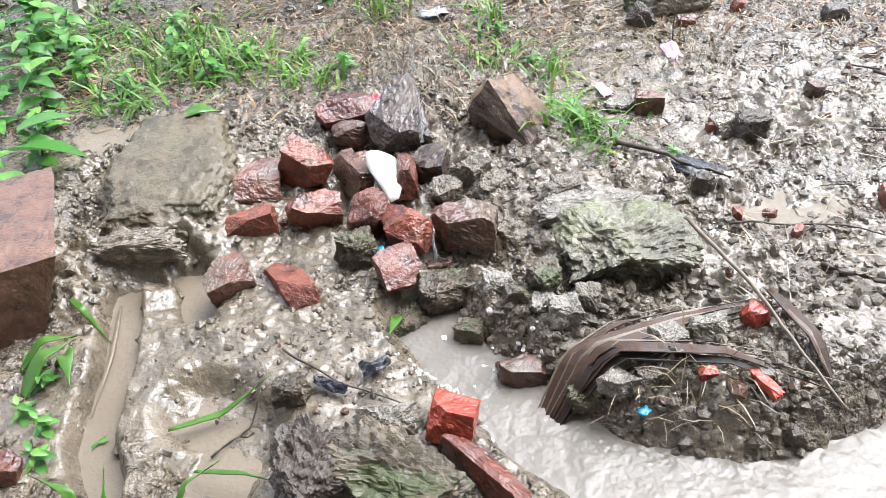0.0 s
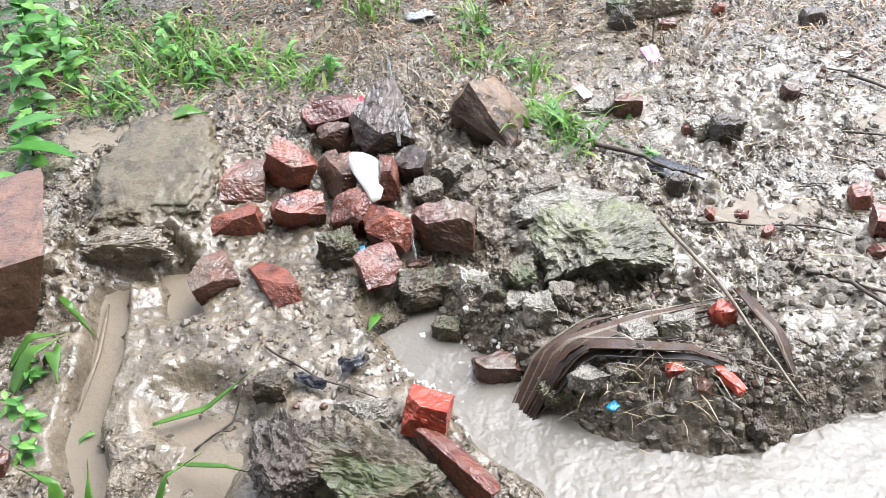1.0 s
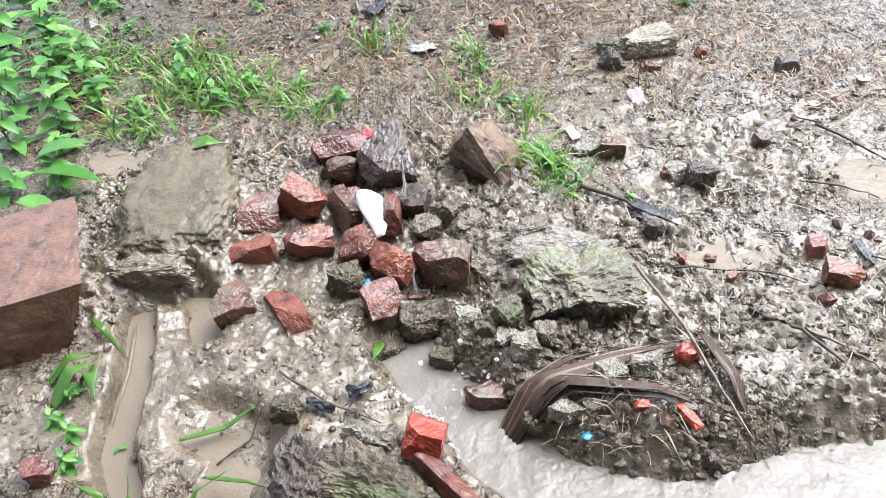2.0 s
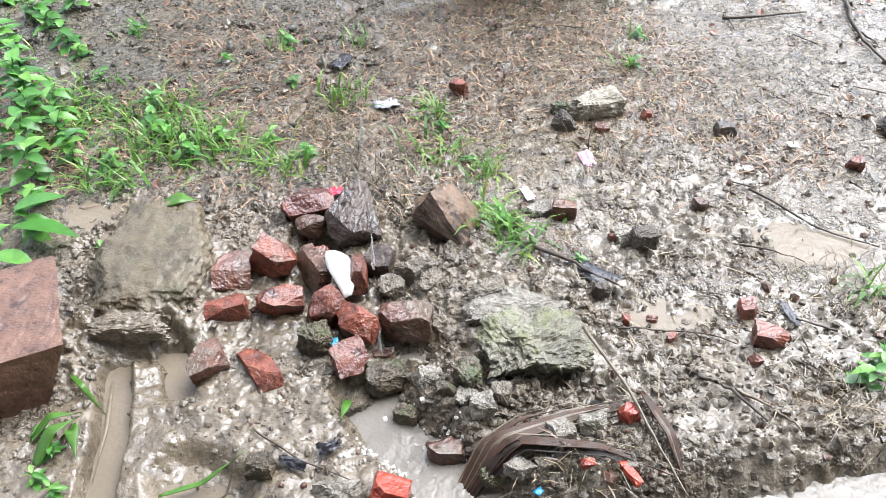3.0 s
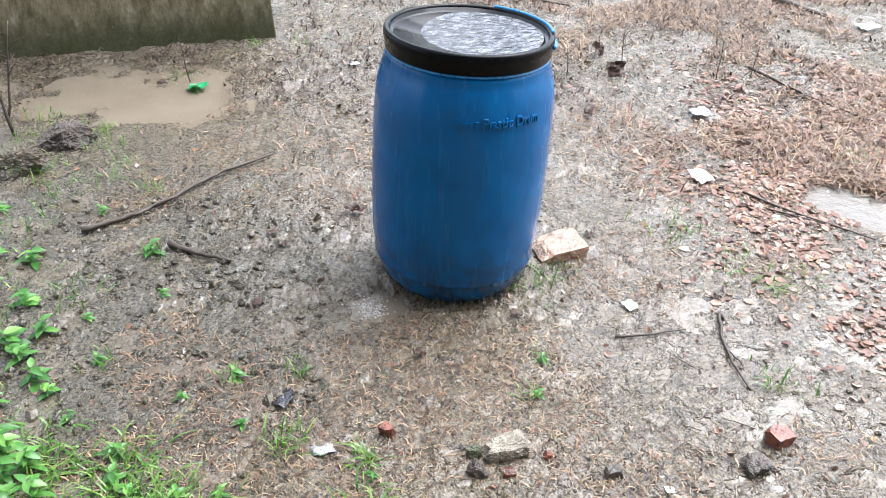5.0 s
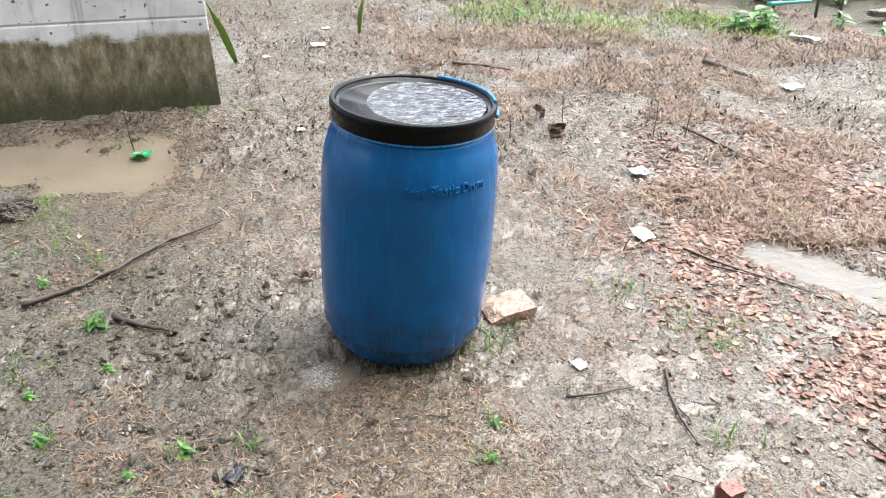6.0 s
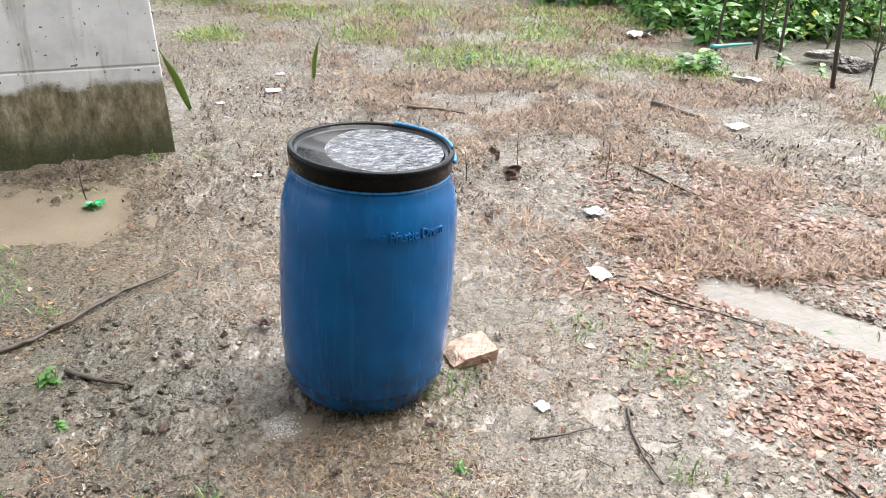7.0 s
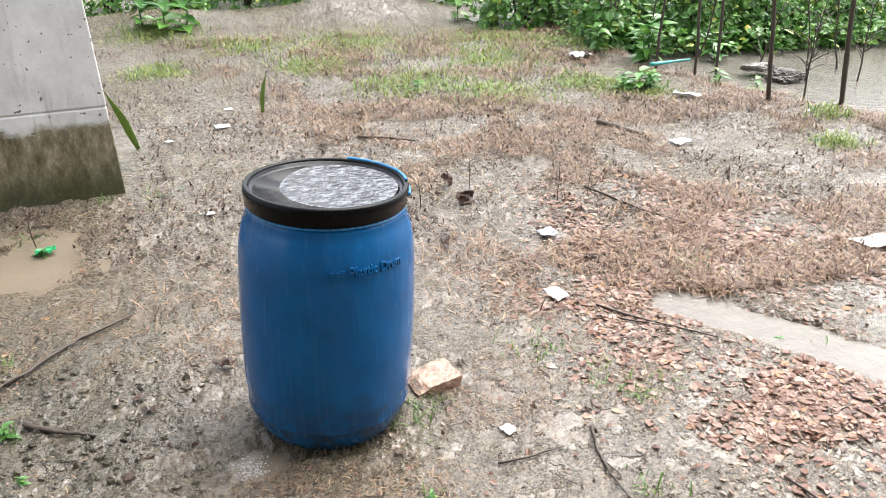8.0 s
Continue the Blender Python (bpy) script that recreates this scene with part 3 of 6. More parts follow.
def build_drum():
    base = new("plastic_drum")
    base.matrix_world = pose(DX, DY, gz(DX, DY - 0.15) - 0.008, -1.2, 2.5, 0) @ Matrix.Diagonal((1, 1, 0.985, 1))
    prof = [(0.0, 0.006), (0.15, 0.006), (0.17, 0.0)]
    prof += [(drum_radius(z), z) for z in (0.0, 0.012, 0.03, 0.05, 0.075, 0.088)]
    prof += [(drum_radius(0.092) + 0.0045, 0.094), (drum_radius(0.10) + 0.0040, 0.101)]
    prof += [(drum_radius(z), z) for z in np.arange(0.11, 0.72, 0.03)] + [(0.232, 0.735), (0.233, 0.742), (0.226, 0.747), (0.222, 0.79)]
    prof += [(0.216, 0.79), (0.216, 0.74), (0.235, 0.70), (0.20, 0.02), (0.0, 0.02)]
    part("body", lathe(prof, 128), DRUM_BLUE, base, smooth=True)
    ring = [(0.224, 0.756), (0.233, 0.756), (0.2355, 0.760), (0.2355, 0.784), (0.239, 0.788), (0.239, 0.806), (0.235, 0.812), (0.226, 0.813), (0.222, 0.808), (0.221, 0.79)]
    part("clamp_ring", lathe(ring, 128, True), LID_BLACK, base, "black plastic clamp ring", True)
    lid = [(0.0, 0.786), (0.150, 0.786), (0.156, 0.7895), (0.163, 0.7895), (0.168, 0.786), (0.200, 0.786), (0.210, 0.792), (0.2205, 0.806), (0.2215, 0.795), (0.0, 0.776)]
    part("lid", lathe(lid, 128), LID_WET, base, "black recessed lid", True)
    # the drum leans a little, so the water gathers on one side of the lid
    pool = lathe([(0.0, 0.0), (0.1, 0.0), (0.2075, 0.0)], 96)
    for v in pool.verts:
        v.co.z = 0.7925 + 0.040 * v.co.x + 0.012 * v.co.y
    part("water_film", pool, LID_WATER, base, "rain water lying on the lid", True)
    # lighter seam under the ring, and the blue clamp strap round the back
    part("seam", lathe([(0.224, 0.748), (0.2335, 0.749), (0.2335, 0.7535), (0.224, 0.7545)], 128, True), CLAMP_BLUE, base, "pale wet seam under the ring", True)
    arc = [Vector((0.2325 * math.cos(a), 0.2325 * math.sin(a), 0.8145)) for a in np.linspace(radians(-6), radians(66), 40)]
    part("clamp_strap", tube(arc, 0.0048, 8), CLAMP_BLUE, base, "bright blue clamp strap", True)
    lever = [Vector((0.2405 * math.cos(a), 0.2405 * math.sin(a), 0.79)) for a in np.linspace(radians(-20), radians(22), 24)]
    part("clamp_lever", tube(lever, 0.006, 8), CLAMP_BLUE, base, "bright blue clamp lever", True)
    # raised words round the front of the barrel
    text = bpy.data.curves.new("lettering", "FONT")
    text.body, text.size, text.extrude, text.resolution_u = "Plastic Drum", 0.040, 0.0022, 3
    text.bevel_depth, text.bevel_resolution = 0.0014, 2
    holder = new("lettering_source", text)
    me = bpy.data.meshes.new_from_object(holder.evaluated_get(bpy.context.evaluated_depsgraph_get()))
    bpy.data.objects.remove(holder)
    start, zc = radians(-85), 0.620
    for v in me.vertices:
        a = start + v.co.x * 0.84 / 0.254
        v.co = on_drum(a, zc + v.co.y, v.co.z + 0.0008)
    me.materials.append(DRUM_BLUE)
    words = new("lettering", me)
    words.parent = base
    # plain raised bars for the name before them
    for a0, h in ((-98.5, 0.022), (-95.0, 0.016), (-91.6, 0.016), (-88.5, 0.020)):
        bm = bmesh.new()
        vs = []
        for lift in (0.0, 0.0045):
            for a, z in ((a0 - 1.1, zc), (a0 + 1.1, zc), (a0 + 1.1, zc + h), (a0 - 1.1, zc + h)):
                vs.append(bm.verts.new(on_drum(radians(a), z, lift)))
        bm.faces.new(vs[:4][::-1]), bm.faces.new(vs[4:])
        for j in range(4):
            bm.faces.new((vs[j], vs[(j + 1) % 4], vs[(j + 1) % 4 + 4], vs[j + 4]))
        part("raised_bar", bm, DRUM_BLUE, base)
    return tagged(base, "upright blue plastic drum with black lid holding rain water", "drum")


build_drum()

# ---- the concrete pier ----


def slab_block(x0, x1, y0, y1, z0, z1, batter=0.0, bevel=0.006):
    bm = bmesh.new()
    d = batter
    low = [(x0, y0), (x1, y0), (x1, y1), (x0, y1)]
    top = [(x0 + d, y0 + d), (x1 - d, y0 + d), (x1 - d, y1 - d), (x0 + d, y1 - d)]
    vs = [bm.verts.new((x, y, z0)) for x, y in low] + [bm.verts.new((x, y, z1)) for x, y in top]
    bm.faces.new(vs[:4][::-1]), bm.faces.new(vs[4:])
    for j in range(4):
        bm.faces.new((vs[j], vs[(j + 1) % 4], vs[(j + 1) % 4 + 4], vs[j + 4]))
    bmesh.ops.bevel(bm, geom=bm.edges[:], offset=bevel, segments=2, affect="EDGES", profile=0.5)
    return bm


def build_pier():
    base = new("concrete_pier")
    base.matrix_world = pose(-0.485, 4.425, 0, 0, 0, 11.5)
    part("plinth", slab_block(-1.6, 0.0, 0.0, 1.1, -0.15, 0.485, 0.030, 0.008), CONCRETE_STAINED, base, "lower lift dark with damp and algae")
    part("joint", slab_block(-1.565, -0.035, 0.036, 1.062, 0.48, 0.492, 0.0, 0.002), CONCRETE_STAINED, base, "recessed casting joint")
    part("shaft", slab_block(-1.570, -0.029, 0.030, 1.071, 0.490, 2.6, 0.10, 0.008), CONCRETE, base, "pale upper lift with small air holes")
    return tagged(base, "battered grey concrete pier with damp-stained foot on mud", "pier")


build_pier()

# ---- the house wall and eaves from which the rain drips, behind the walk ----


def build_house_side():
    wall = part("wall_south", slab_block(-5.0, 5.0, -1.15, -0.92, -0.2, 3.0, 0.0, 0.01), RENDER, label="plain weathered grey rendered house wall")
    tagged(wall, "plain weathered grey rendered house wall", "wall", kind="structure")
    eaves = part("eaves", slab_block(-5.2, 5.2, -1.3, 0.25, 3.0, 3.12, 0.0, 0.01), RENDER)
    tagged(eaves, "plain grey concrete eaves over the yard's edge", "roof", kind="structure")


build_house_side()

# ---- bricks, stones and clods ----


def chunk_mesh(name, size, seed, mat, cuts=7, chops=5, rough=0.05, rounding=0.10):
    """A broken lump: a gridded box, chopped by random planes and roughened."""
    rng = random.Random(seed)
    bm = bmesh.new()
    bmesh.ops.create_cube(bm, size=1.0)
    bmesh.ops.subdivide_edges(bm, edges=bm.edges[:], cuts=cuts, use_grid_fill=True)
    planes = []
    for _ in range(chops):
        n = Vector((rng.uniform(-1, 1), rng.uniform(-1, 1), rng.uniform(-0.5, 0.8))).normalized()
        reach = 0.5 * (abs(n.x) + abs(n.y) + abs(n.z))
        planes.append((n, reach * rng.uniform(0.50, 0.82)))
    grain = 1.6 / (size[0] * size[1] * size[2]) ** (1 / 3)
    off = Vector((seed * 3.1, seed * 1.7, seed * 0.9))
    for v in bm.verts:
        p = v.co.copy()
        p = p.lerp(p.normalized() * 0.55, rounding)
        for n, d in planes:
            over = p.dot(n) - d
            if over > 0:
                p -= n * over
        q = Vector((p.x * size[0], p.y * size[1], p.z * size[2])) * grain + off
        out = p.normalized()
        p += noise.noise_vector(q) * rough * 0.8 + out * rough * (0.7 * noise.noise(q * 2.7) + 0.5 * noise.noise(q * 7.3) + 0.35 * noise.noise(q * 17.0))
        v.co = Vector((p.x * size[0], p.y * size[1], p.z * size[2]))
    me = bpy.data.meshes.new(name)
    bm.to_mesh(me)
    bm.free()
    me.materials.append(mat)
    return me


def lump(name, x, y, size, yaw, mat, label, category, seed, sink=0.25, tilt=(0, 0), chops=5, rough=0.05, rounding=0.08, group="", cuts=7, z=None):
    me = chunk_mesh(name, size, seed, mat, cuts, chops, rough, rounding)
    ob = new(name, me)
    z = gz(x, y) if z is None else z
    ob.matrix_world = pose(x, y, z + size[2] * (0.5 - sink), tilt[0], tilt[1], yaw)
    return tagged(ob, label, category, group)


HEAP = "broken bricks of the heap"
# x, y, (length, width, height), yaw, tilt, material, label, sink, chops
BRICKS = [
    (-0.577, 0.745, (0.128, 0.201, 0.115), 23, (0, 0), BRICK_BROWN, "whole wet brown brick lying in mud beside a leaf", 0.24, 0),
    (-0.196, 1.060, (0.090, 0.056, 0.048), 22, (22, 12), BRICK_MAROON, "dark red brick half behind a grey block", 0.05, 3),
    (-0.185, 1.010, (0.050, 0.032, 0.030), 6, (0, 0), BRICK_BROWN, "small brown brick bit under a larger brick", -0.6, 3),
    (-0.112, 1.010, (0.084, 0.100, 0.075), 14, (18, -6), BRICK_DARK, "dark wet broken block leaning on the heap", 0.10, 4),
    (-0.228, 0.908, (0.074, 0.058, 0.056), -16, (16, 20), BRICK, "jagged dark red brick lump in the heap", 0.15, 6),
    (-0.168, 0.895, (0.030, 0.094, 0.046), 26, (-8, 14), BRICK_BROWN, "slim split brick leaning beside a white shard", -0.1, 3),
    (-0.092, 0.880, (0.030, 0.076, 0.050), 6, (-14, 0), BRICK, "narrow red brick piece stood on its edge", 0.0, 3),
    (-0.060, 0.912, (0.048, 0.042, 0.045), -15, (10, 0), BRICK_DARK, "glossy dark purple brick clinker", 0.1, 4),
    (-0.212, 0.826, (0.070, 0.044, 0.044), 20, (20, 12), BRICK, "wet red half brick on the heap's edge", 0.12, 4),
    (-0.296, 0.815, (0.066, 0.034, 0.034), 8, (0, -8), BRICK, "low wet red brick lump in mud", 0.2, 5),
    (-0.300, 0.885, (0.062, 0.066, 0.040), 10, (6, 8), BRICK_MUDDY, "mud-topped half brick beside the heap", 0.2, 4),
    (-0.136, 0.806, (0.062, 0.050, 0.050), 35, (18, -22), BRICK, "pointed broken red brick", 0.1, 6),
    (-0.084, 0.776, (0.062, 0.052, 0.046), -34, (18, -24), BRICK, "angular red-brown brick above the runnel", -0.1, 4),
    (-0.094, 0.712, (0.052, 0.056, 0.020), 30, (34, 6), BRICK, "thin brown brick flake hanging over water", -0.5, 5),
    (-0.012, 0.786, (0.080, 0.058, 0.055), -3, (10, 2), BRICK_MUDDY, "muddy dark brick over a washed-out hollow", 0.05, 3),
    (-0.226, 0.703, (0.092, 0.036, 0.026), 124, (0, 10), BRICK, "flat dark red brick sunk in mud", 0.25, 3),
    (-0.306, 0.712, (0.056, 0.050, 0.040), 25, (14, -8), BRICK_MUDDY, "half-buried brick with a mud cap", 0.35, 4),
    (-0.028, 0.486, (0.056, 0.054, 0.040), -12, (-20, 8), BRICK_BRIGHT, "bright orange-red half brick at the water's edge", 0.05, 4),
    (0.008, 0.420, (0.105, 0.026, 0.030), 130, (0, 0), BRICK, "long split red brick against a mossy rock", 0.0, 4),
    (0.048, 0.575, (0.050, 0.034, 0.036), 6, (0, 6), BRICK_MUDDY, "rough red-brown brick in flowing water", 0.2, 6),
    (0.298, 0.600, (0.026, 0.022, 0.022), 20, (0, 0), BRICK_BRIGHT, "small bright red brick bit on a dry frond", 0.0, 5),
    (0.284, 0.505, (0.038, 0.016, 0.012), 120, (10, 0), BRICK_BRIGHT, "thin bright red brick flake on clods", 0.0, 4),
    (0.266, 1.056, (0.042, 0.036, 0.036), -8, (0, 0), BRICK_BROWN, "small square brick bit on wet mud", 0.15, 1),
    (0.345, 0.978, (0.022, 0.016, 0.014), 10, (0, 0), BRICK, "tiny red brick chip on mud", 0.2, 4),
    (0.517, 1.074, (0.032, 0.028, 0.022), 20, (0, 12), BRICK_BROWN, "small pinkish brick bit on mud", 0.1, 4),
    (0.668, 2.275, (0.165, 0.125, 0.044), 14, (4, -6), BRICK_PALE, "broken orange brick slab lying beside the drum", 0.1, 3),
    (0.745, 0.745, (0.062, 0.040, 0.034), 25, (0, 8), BRICK_BROWN, "broken red brick on a grassy mud edge", 0.1, 5),
    (0.800, 0.800, (0.050, 0.046, 0.038), 50, (0, 0), BRICK, "dark red brick lump on a grassy mud edge", 0.1, 5),
    (0.790, 0.705, (0.050, 0.040, 0.035), -30, (0, 0), BRICK, "dark red brick bit on a grassy mud edge", 0.1, 5),
    (0.527, 0.812, (0.032, 0.028, 0.024), 10, (0, 0), BRICK, "small orange-red brick bit on mud", 0.1, 4),
    (0.537, 0.742, (0.046, 0.036, 0.030), -12, (0, 0), BRICK, "dark red brick bit with a flat top", 0.1, 3),
    (0.505, 0.700, (0.020, 0.020, 0.018), 0, (0, 0), BRICK, "small red brick crumb on mud", 0.1, 5),
    (1.062, 1.396, (0.060, 0.058, 0.050), 20, (8, 0), BRICK, "red half brick on trampled grass", 0.1, 4),
    (0.843, 1.190, (0.028, 0.024, 0.022), 0, (0, 0), BRICK, "small red brick crumb on trampled grass", 0.1, 5),
    (0.084, 1.468, (0.040, 0.034, 0.034), 0, (0, 0), BRICK, "rounded red brick bit beside a bare mud patch", 0.1, 6),
    (0.626, 1.312, (0.040, 0.034, 0.028), 10, (0, 0), STONE_DARK, "dark brown brick bit on dead grass", 0.1, 5),
    (0.426, 0.486, (0.016, 0.015, 0.014), 0, (0, 0), BRICK, "tiny red brick chip at the water's edge", 0.1, 5),
    (0.375, 0.800, (0.018, 0.013, 0.012), 0, (0, 0), BRICK, "tiny red brick chip on mud", 0.1, 5),
    (0.395, 0.755, (0.022, 0.012, 0.014), 40, (0, 0), BRICK, "tiny red brick chip on mud", 0.1, 5),
    (0.330, 0.790, (0.016, 0.014, 0.012), 70, (0, 0), BRICK, "tiny red brick chip on mud", 0.1, 5),
    (0.230, 0.520, (0.020, 0.012, 0.012), 10, (0, 0), BRICK_BRIGHT, "small bright red brick crumb on clods", 0.0, 5),
    (-0.470, 0.440, (0.034, 0.030, 0.026), 10, (0, 0), BRICK, "red brick bit beside grass blades", 0.0, 4),
    (-0.155, 0.935, (0.030, 0.030, 0.024), 30, (0, 0), BRICK, "small red brick bit behind a white shard", 0.0, 5),
    (-0.045, 0.742, (0.034, 0.020, 0.020), 10, (0, 0), BRICK_MUDDY, "muddy red brick bit under a ledge", 0.1, 5),
    (0.375, 1.330, (0.030, 0.024, 0.020), 10, (0, 0), BRICK, "small red brick bit beside a flat stone", 0.1, 5),
    (0.480, 1.380, (0.024, 0.020, 0.018), 10, (0, 0), BRICK, "small red brick crumb on dead grass", 0.1, 5),
]
for i, (x, y, size, yaw, tilt, mat, label, sink, chops) in enumerate(BRICKS):
    heap = HEAP if -0.35 < x < 0.02 and 0.7 < y < 1.1 else ""
    big = max(size) > 0.05
    ob = lump("brick", x, y, size, yaw, mat, label, "brick", 11 + i, sink, tilt, chops + 4 if chops > 1 else chops, 0.022 if max(size) > 0.2 else 0.048 if big else 0.08, 0.04, heap, 18 if big else 7)
    if chops == 0:
        # the whole brick is broken slantwise along one side
        for v in ob.data.vertices:
            v.co.x += 0.5 * (v.co.z - 0.5 * size[2])

STONES = [
    (-0.085, 0.398, (0.135, 0.085, 0.075), -30, (6, 0), STONE_MOSS, "large mossy grey-brown rock at the water's edge", 0.10, 7),
    (-0.150, 0.412, (0.075, 0.080, 0.085), 30, (0, 0), STONE_DARK, "dark mossy rock lobe at the water's edge", 0.15, 6),
    (-0.092, 0.492, (0.058, 0.034, 0.030), -4, (0, 0), STONE_PALE, "flat yellowish stone beside an orange brick", 0.3, 5),
    (-0.197, 0.532, (0.036, 0.032, 0.032), 0, (0, 0), STONE_MOSS, "round dark mossy stone", 0.15, 4),
    (-0.150, 0.752, (0.048, 0.055, 0.046), 10, (0, 0), STONE_MOSS, "mossy green stone under the heap", 0.2, 5),
    (0.182, 0.722, (0.140, 0.115, 0.058), 8, (4, 6), LIME, "pale crumbly lime slab with green moss", 0.20, 5),
    (0.160, 0.805, (0.140, 0.090, 0.042), -14, (8, 0), STONE_PALE, "pale layered slab half under mud", 0.35, 4),
    (0.120, 0.840, (0.050, 0.040, 0.032), 20, (0, 0), CLOD, "rounded pale mud lump", 0.3, 5),
    (0.196, 0.570, (0.048, 0.036, 0.030), 12, (0, 0), STONE_PALE, "pale grey stone lying on a dry frond", 0.0, 6),
    (0.245, 0.580, (0.036, 0.028, 0.026), 0, (0, 0), STONE_PALE, "pale grey stone on mud clods", 0.05, 6),
    (0.025, 0.674, (0.034, 0.024, 0.022), 4, (0, 0), STONE_PALE, "small pale stone at the runnel", 0.1, 5),
    (0.082, 0.668, (0.040, 0.034, 0.028), 40, (0, 0), STONE_MOSS, "greenish grey stone in the rubble", 0.1, 5),
    (0.072, 0.632, (0.030, 0.026, 0.022), 40, (0, 0), STONE_PALE, "small pale stone in the rubble", 0.1, 6),
    (0.098, 0.612, (0.034, 0.030, 0.026), 10, (0, 0), STONE_PALE, "small pale stone in the rubble", 0.1, 6),
    (0.125, 0.635, (0.030, 0.028, 0.026), 70, (0, 0), CLOD, "brown clod in the rubble", 0.1, 6),
    (0.048, 0.640, (0.026, 0.020, 0.018), 0, (0, 0), STONE_MOSS, "small mossy stone in the rubble", 0.1, 6),
    (-0.010, 0.636, (0.032, 0.028, 0.026), 0, (0, 0), STONE_MOSS, "dark mossy stone in running water", 0.1, 5),
    (-0.032, 0.702, (0.070, 0.052, 0.036), 15, (0, 0), STONE_MOSS, "wet mossy stone under the falling water", 0.2, 6),
    (-0.085, 0.668, (0.060, 0.040, 0.030), 30, (0, 0), STONE_MOSS, "wet grey-green stone beside the runnel", 0.25, 6),
    (0.110, 0.528, (0.034, 0.026, 0.028), 0, (0, 0), STONE_MOSS, "dark mossy stone under the frond", 0.1, 5),
    (0.142, 0.522, (0.036, 0.030, 0.028), 30, (0, 0), STONE_PALE, "greyish stone under the frond", 0.1, 6),
    (0.172, 0.525, (0.026, 0.022, 0.024), 30, (0, 0), CLOD, "brown clod under the frond", 0.1, 6),
    (0.300, 0.845, (0.026, 0.024, 0.024), 0, (0, 0), STONE_DARK, "dark round pebble on mud", 0.1, 4),
    (0.390, 0.965, (0.040, 0.034, 0.034), 10, (0, 0), STONE_DARK, "dark stone with rootlets on mud", 0.1, 5),
    (0.362, 0.985, (0.046, 0.034, 0.022), 30, (0, 0), STONE_PALE, "pale wet stone on mud", 0.2, 5),
    (0.312, 0.472, (0.020, 0.018, 0.018), 0, (0, 0), STONE_DARK, "dark pebble at the water's edge", 0.1, 4),
    (0.370, 1.400, (0.112, 0.060, 0.042), 10, (8, 0), SLAB_PALE, "flat pale tan stone on dead grass", 0.0, 3),
    (0.300, 1.395, (0.040, 0.030, 0.026), 40, (0, 0), STONE_MOSS, "small greenish stone beside a flat stone", 0.1, 5),
    (0.300, 1.330, (0.050, 0.026, 0.034), -30, (0, 20), STONE_DARK, "dark tilted stone on dead grass", 0.1, 5),
    (0.979, 1.318, (0.060, 0.056, 0.026), 10, (0, 0), STONE_DARK, "flat dark grey stone on mud", 0.2, 4),
    (0.225, 1.065, (0.050, 0.034, 0.020), 30, (0, 0), STONE_PALE, "flat yellowish stone beside a brick bit", 0.2, 5),
    (-0.118, 0.845, (0.026, 0.022, 0.030), 0, (0, 0), STONE_PALE, "small grey stone in the heap", -0.2, 4),
    (-0.038, 0.858, (0.040, 0.036, 0.036), 20, (0, 0), CLOD, "grey crumbly stone in the heap", 0.15, 6),
    (-0.004, 0.892, (0.046, 0.036, 0.036), 40, (0, 0), CLOD, "mud-covered lumpy stone beside the heap", 0.3, 6),
    (0.020, 0.872, (0.050, 0.040, 0.032), 60, (0, 0), CLOD, "mud-covered stone beside the heap", 0.35, 6),
    (-1.350, 2.930, (0.22, 0.15, 0.11), 12, (0, 0), STONE_MOSS, "mossy brown rock among weeds", 0.25, 5),
    (-1.220, 3.180, (0.19, 0.18, 0.10), 0, (0, 0), STONE_DARK, "dark earth-covered rock among weeds", 0.3, 5),
    (5.10, 6.30, (0.34, 0.20, 0.12), 20, (0, 0), STONE_DARK, "dark rock standing in flood water", 0.0, 5),
    (4.95, 6.55, (0.30, 0.16, 0.06), 10, (0, 0), STONE_PALE, "pale flat stone at the flooded edge", -1.2, 4),
]
for i, (x, y, size, yaw, tilt, mat, label, sink, chops) in enumerate(STONES):
    z = FLOOD_Z - 0.02 if x > 4.5 else None
    lump("stone", x, y, size, yaw, mat, label, "stone", 101 + i, sink, tilt, chops + 1 if chops > 1 else 0, 0.13 if chops > 1 else 0.04, 0.24 if chops > 1 else 0.04, "", 34 if max(size) > 0.08 else 24 if max(size) > 0.045 else 14, z)



def build_wedge():
    """A broken corner of a slab: one steep dark face, one sloping tan face that meets it in a ridge."""
    bm = bmesh.new()
    for p in ((-0.044, 0.000, -0.02), (0.046, -0.044, -0.02), (0.092, 0.020, -0.02), (0.030, 0.090, -0.02), (-0.045, 0.060, -0.02), (-0.050, -0.026, 0.052), (-0.022, -0.010, 0.088), (0.020, 0.050, 0.062), (-0.048, 0.030, 0.040)):
        bm.verts.new(p)
    bmesh.ops.convex_hull(bm, input=bm.verts[:])
    bmesh.ops.subdivide_edges(bm, edges=bm.edges[:], cuts=9, use_grid_fill=True)
    for v in bm.verts:
        v.co += noise.noise_vector(v.co * 30) * 0.003 + noise.noise_vector(v.co * 95) * 0.0016 + noise.noise_vector(v.co * 240) * 0.001
    ob = part("stone", bm, WEDGE)
    ob.data.materials.append(BRICK_DARK)
    for f in ob.data.polygons:
        f.material_index = int(f.normal.y < -0.55)  # the fresh dark break
    ob.location = (0.047, 1.006, gz(0.047, 1.0))
    return tagged(ob, "wedge-shaped brown stone slab tilted out of the mud", "stone")


build_wedge()

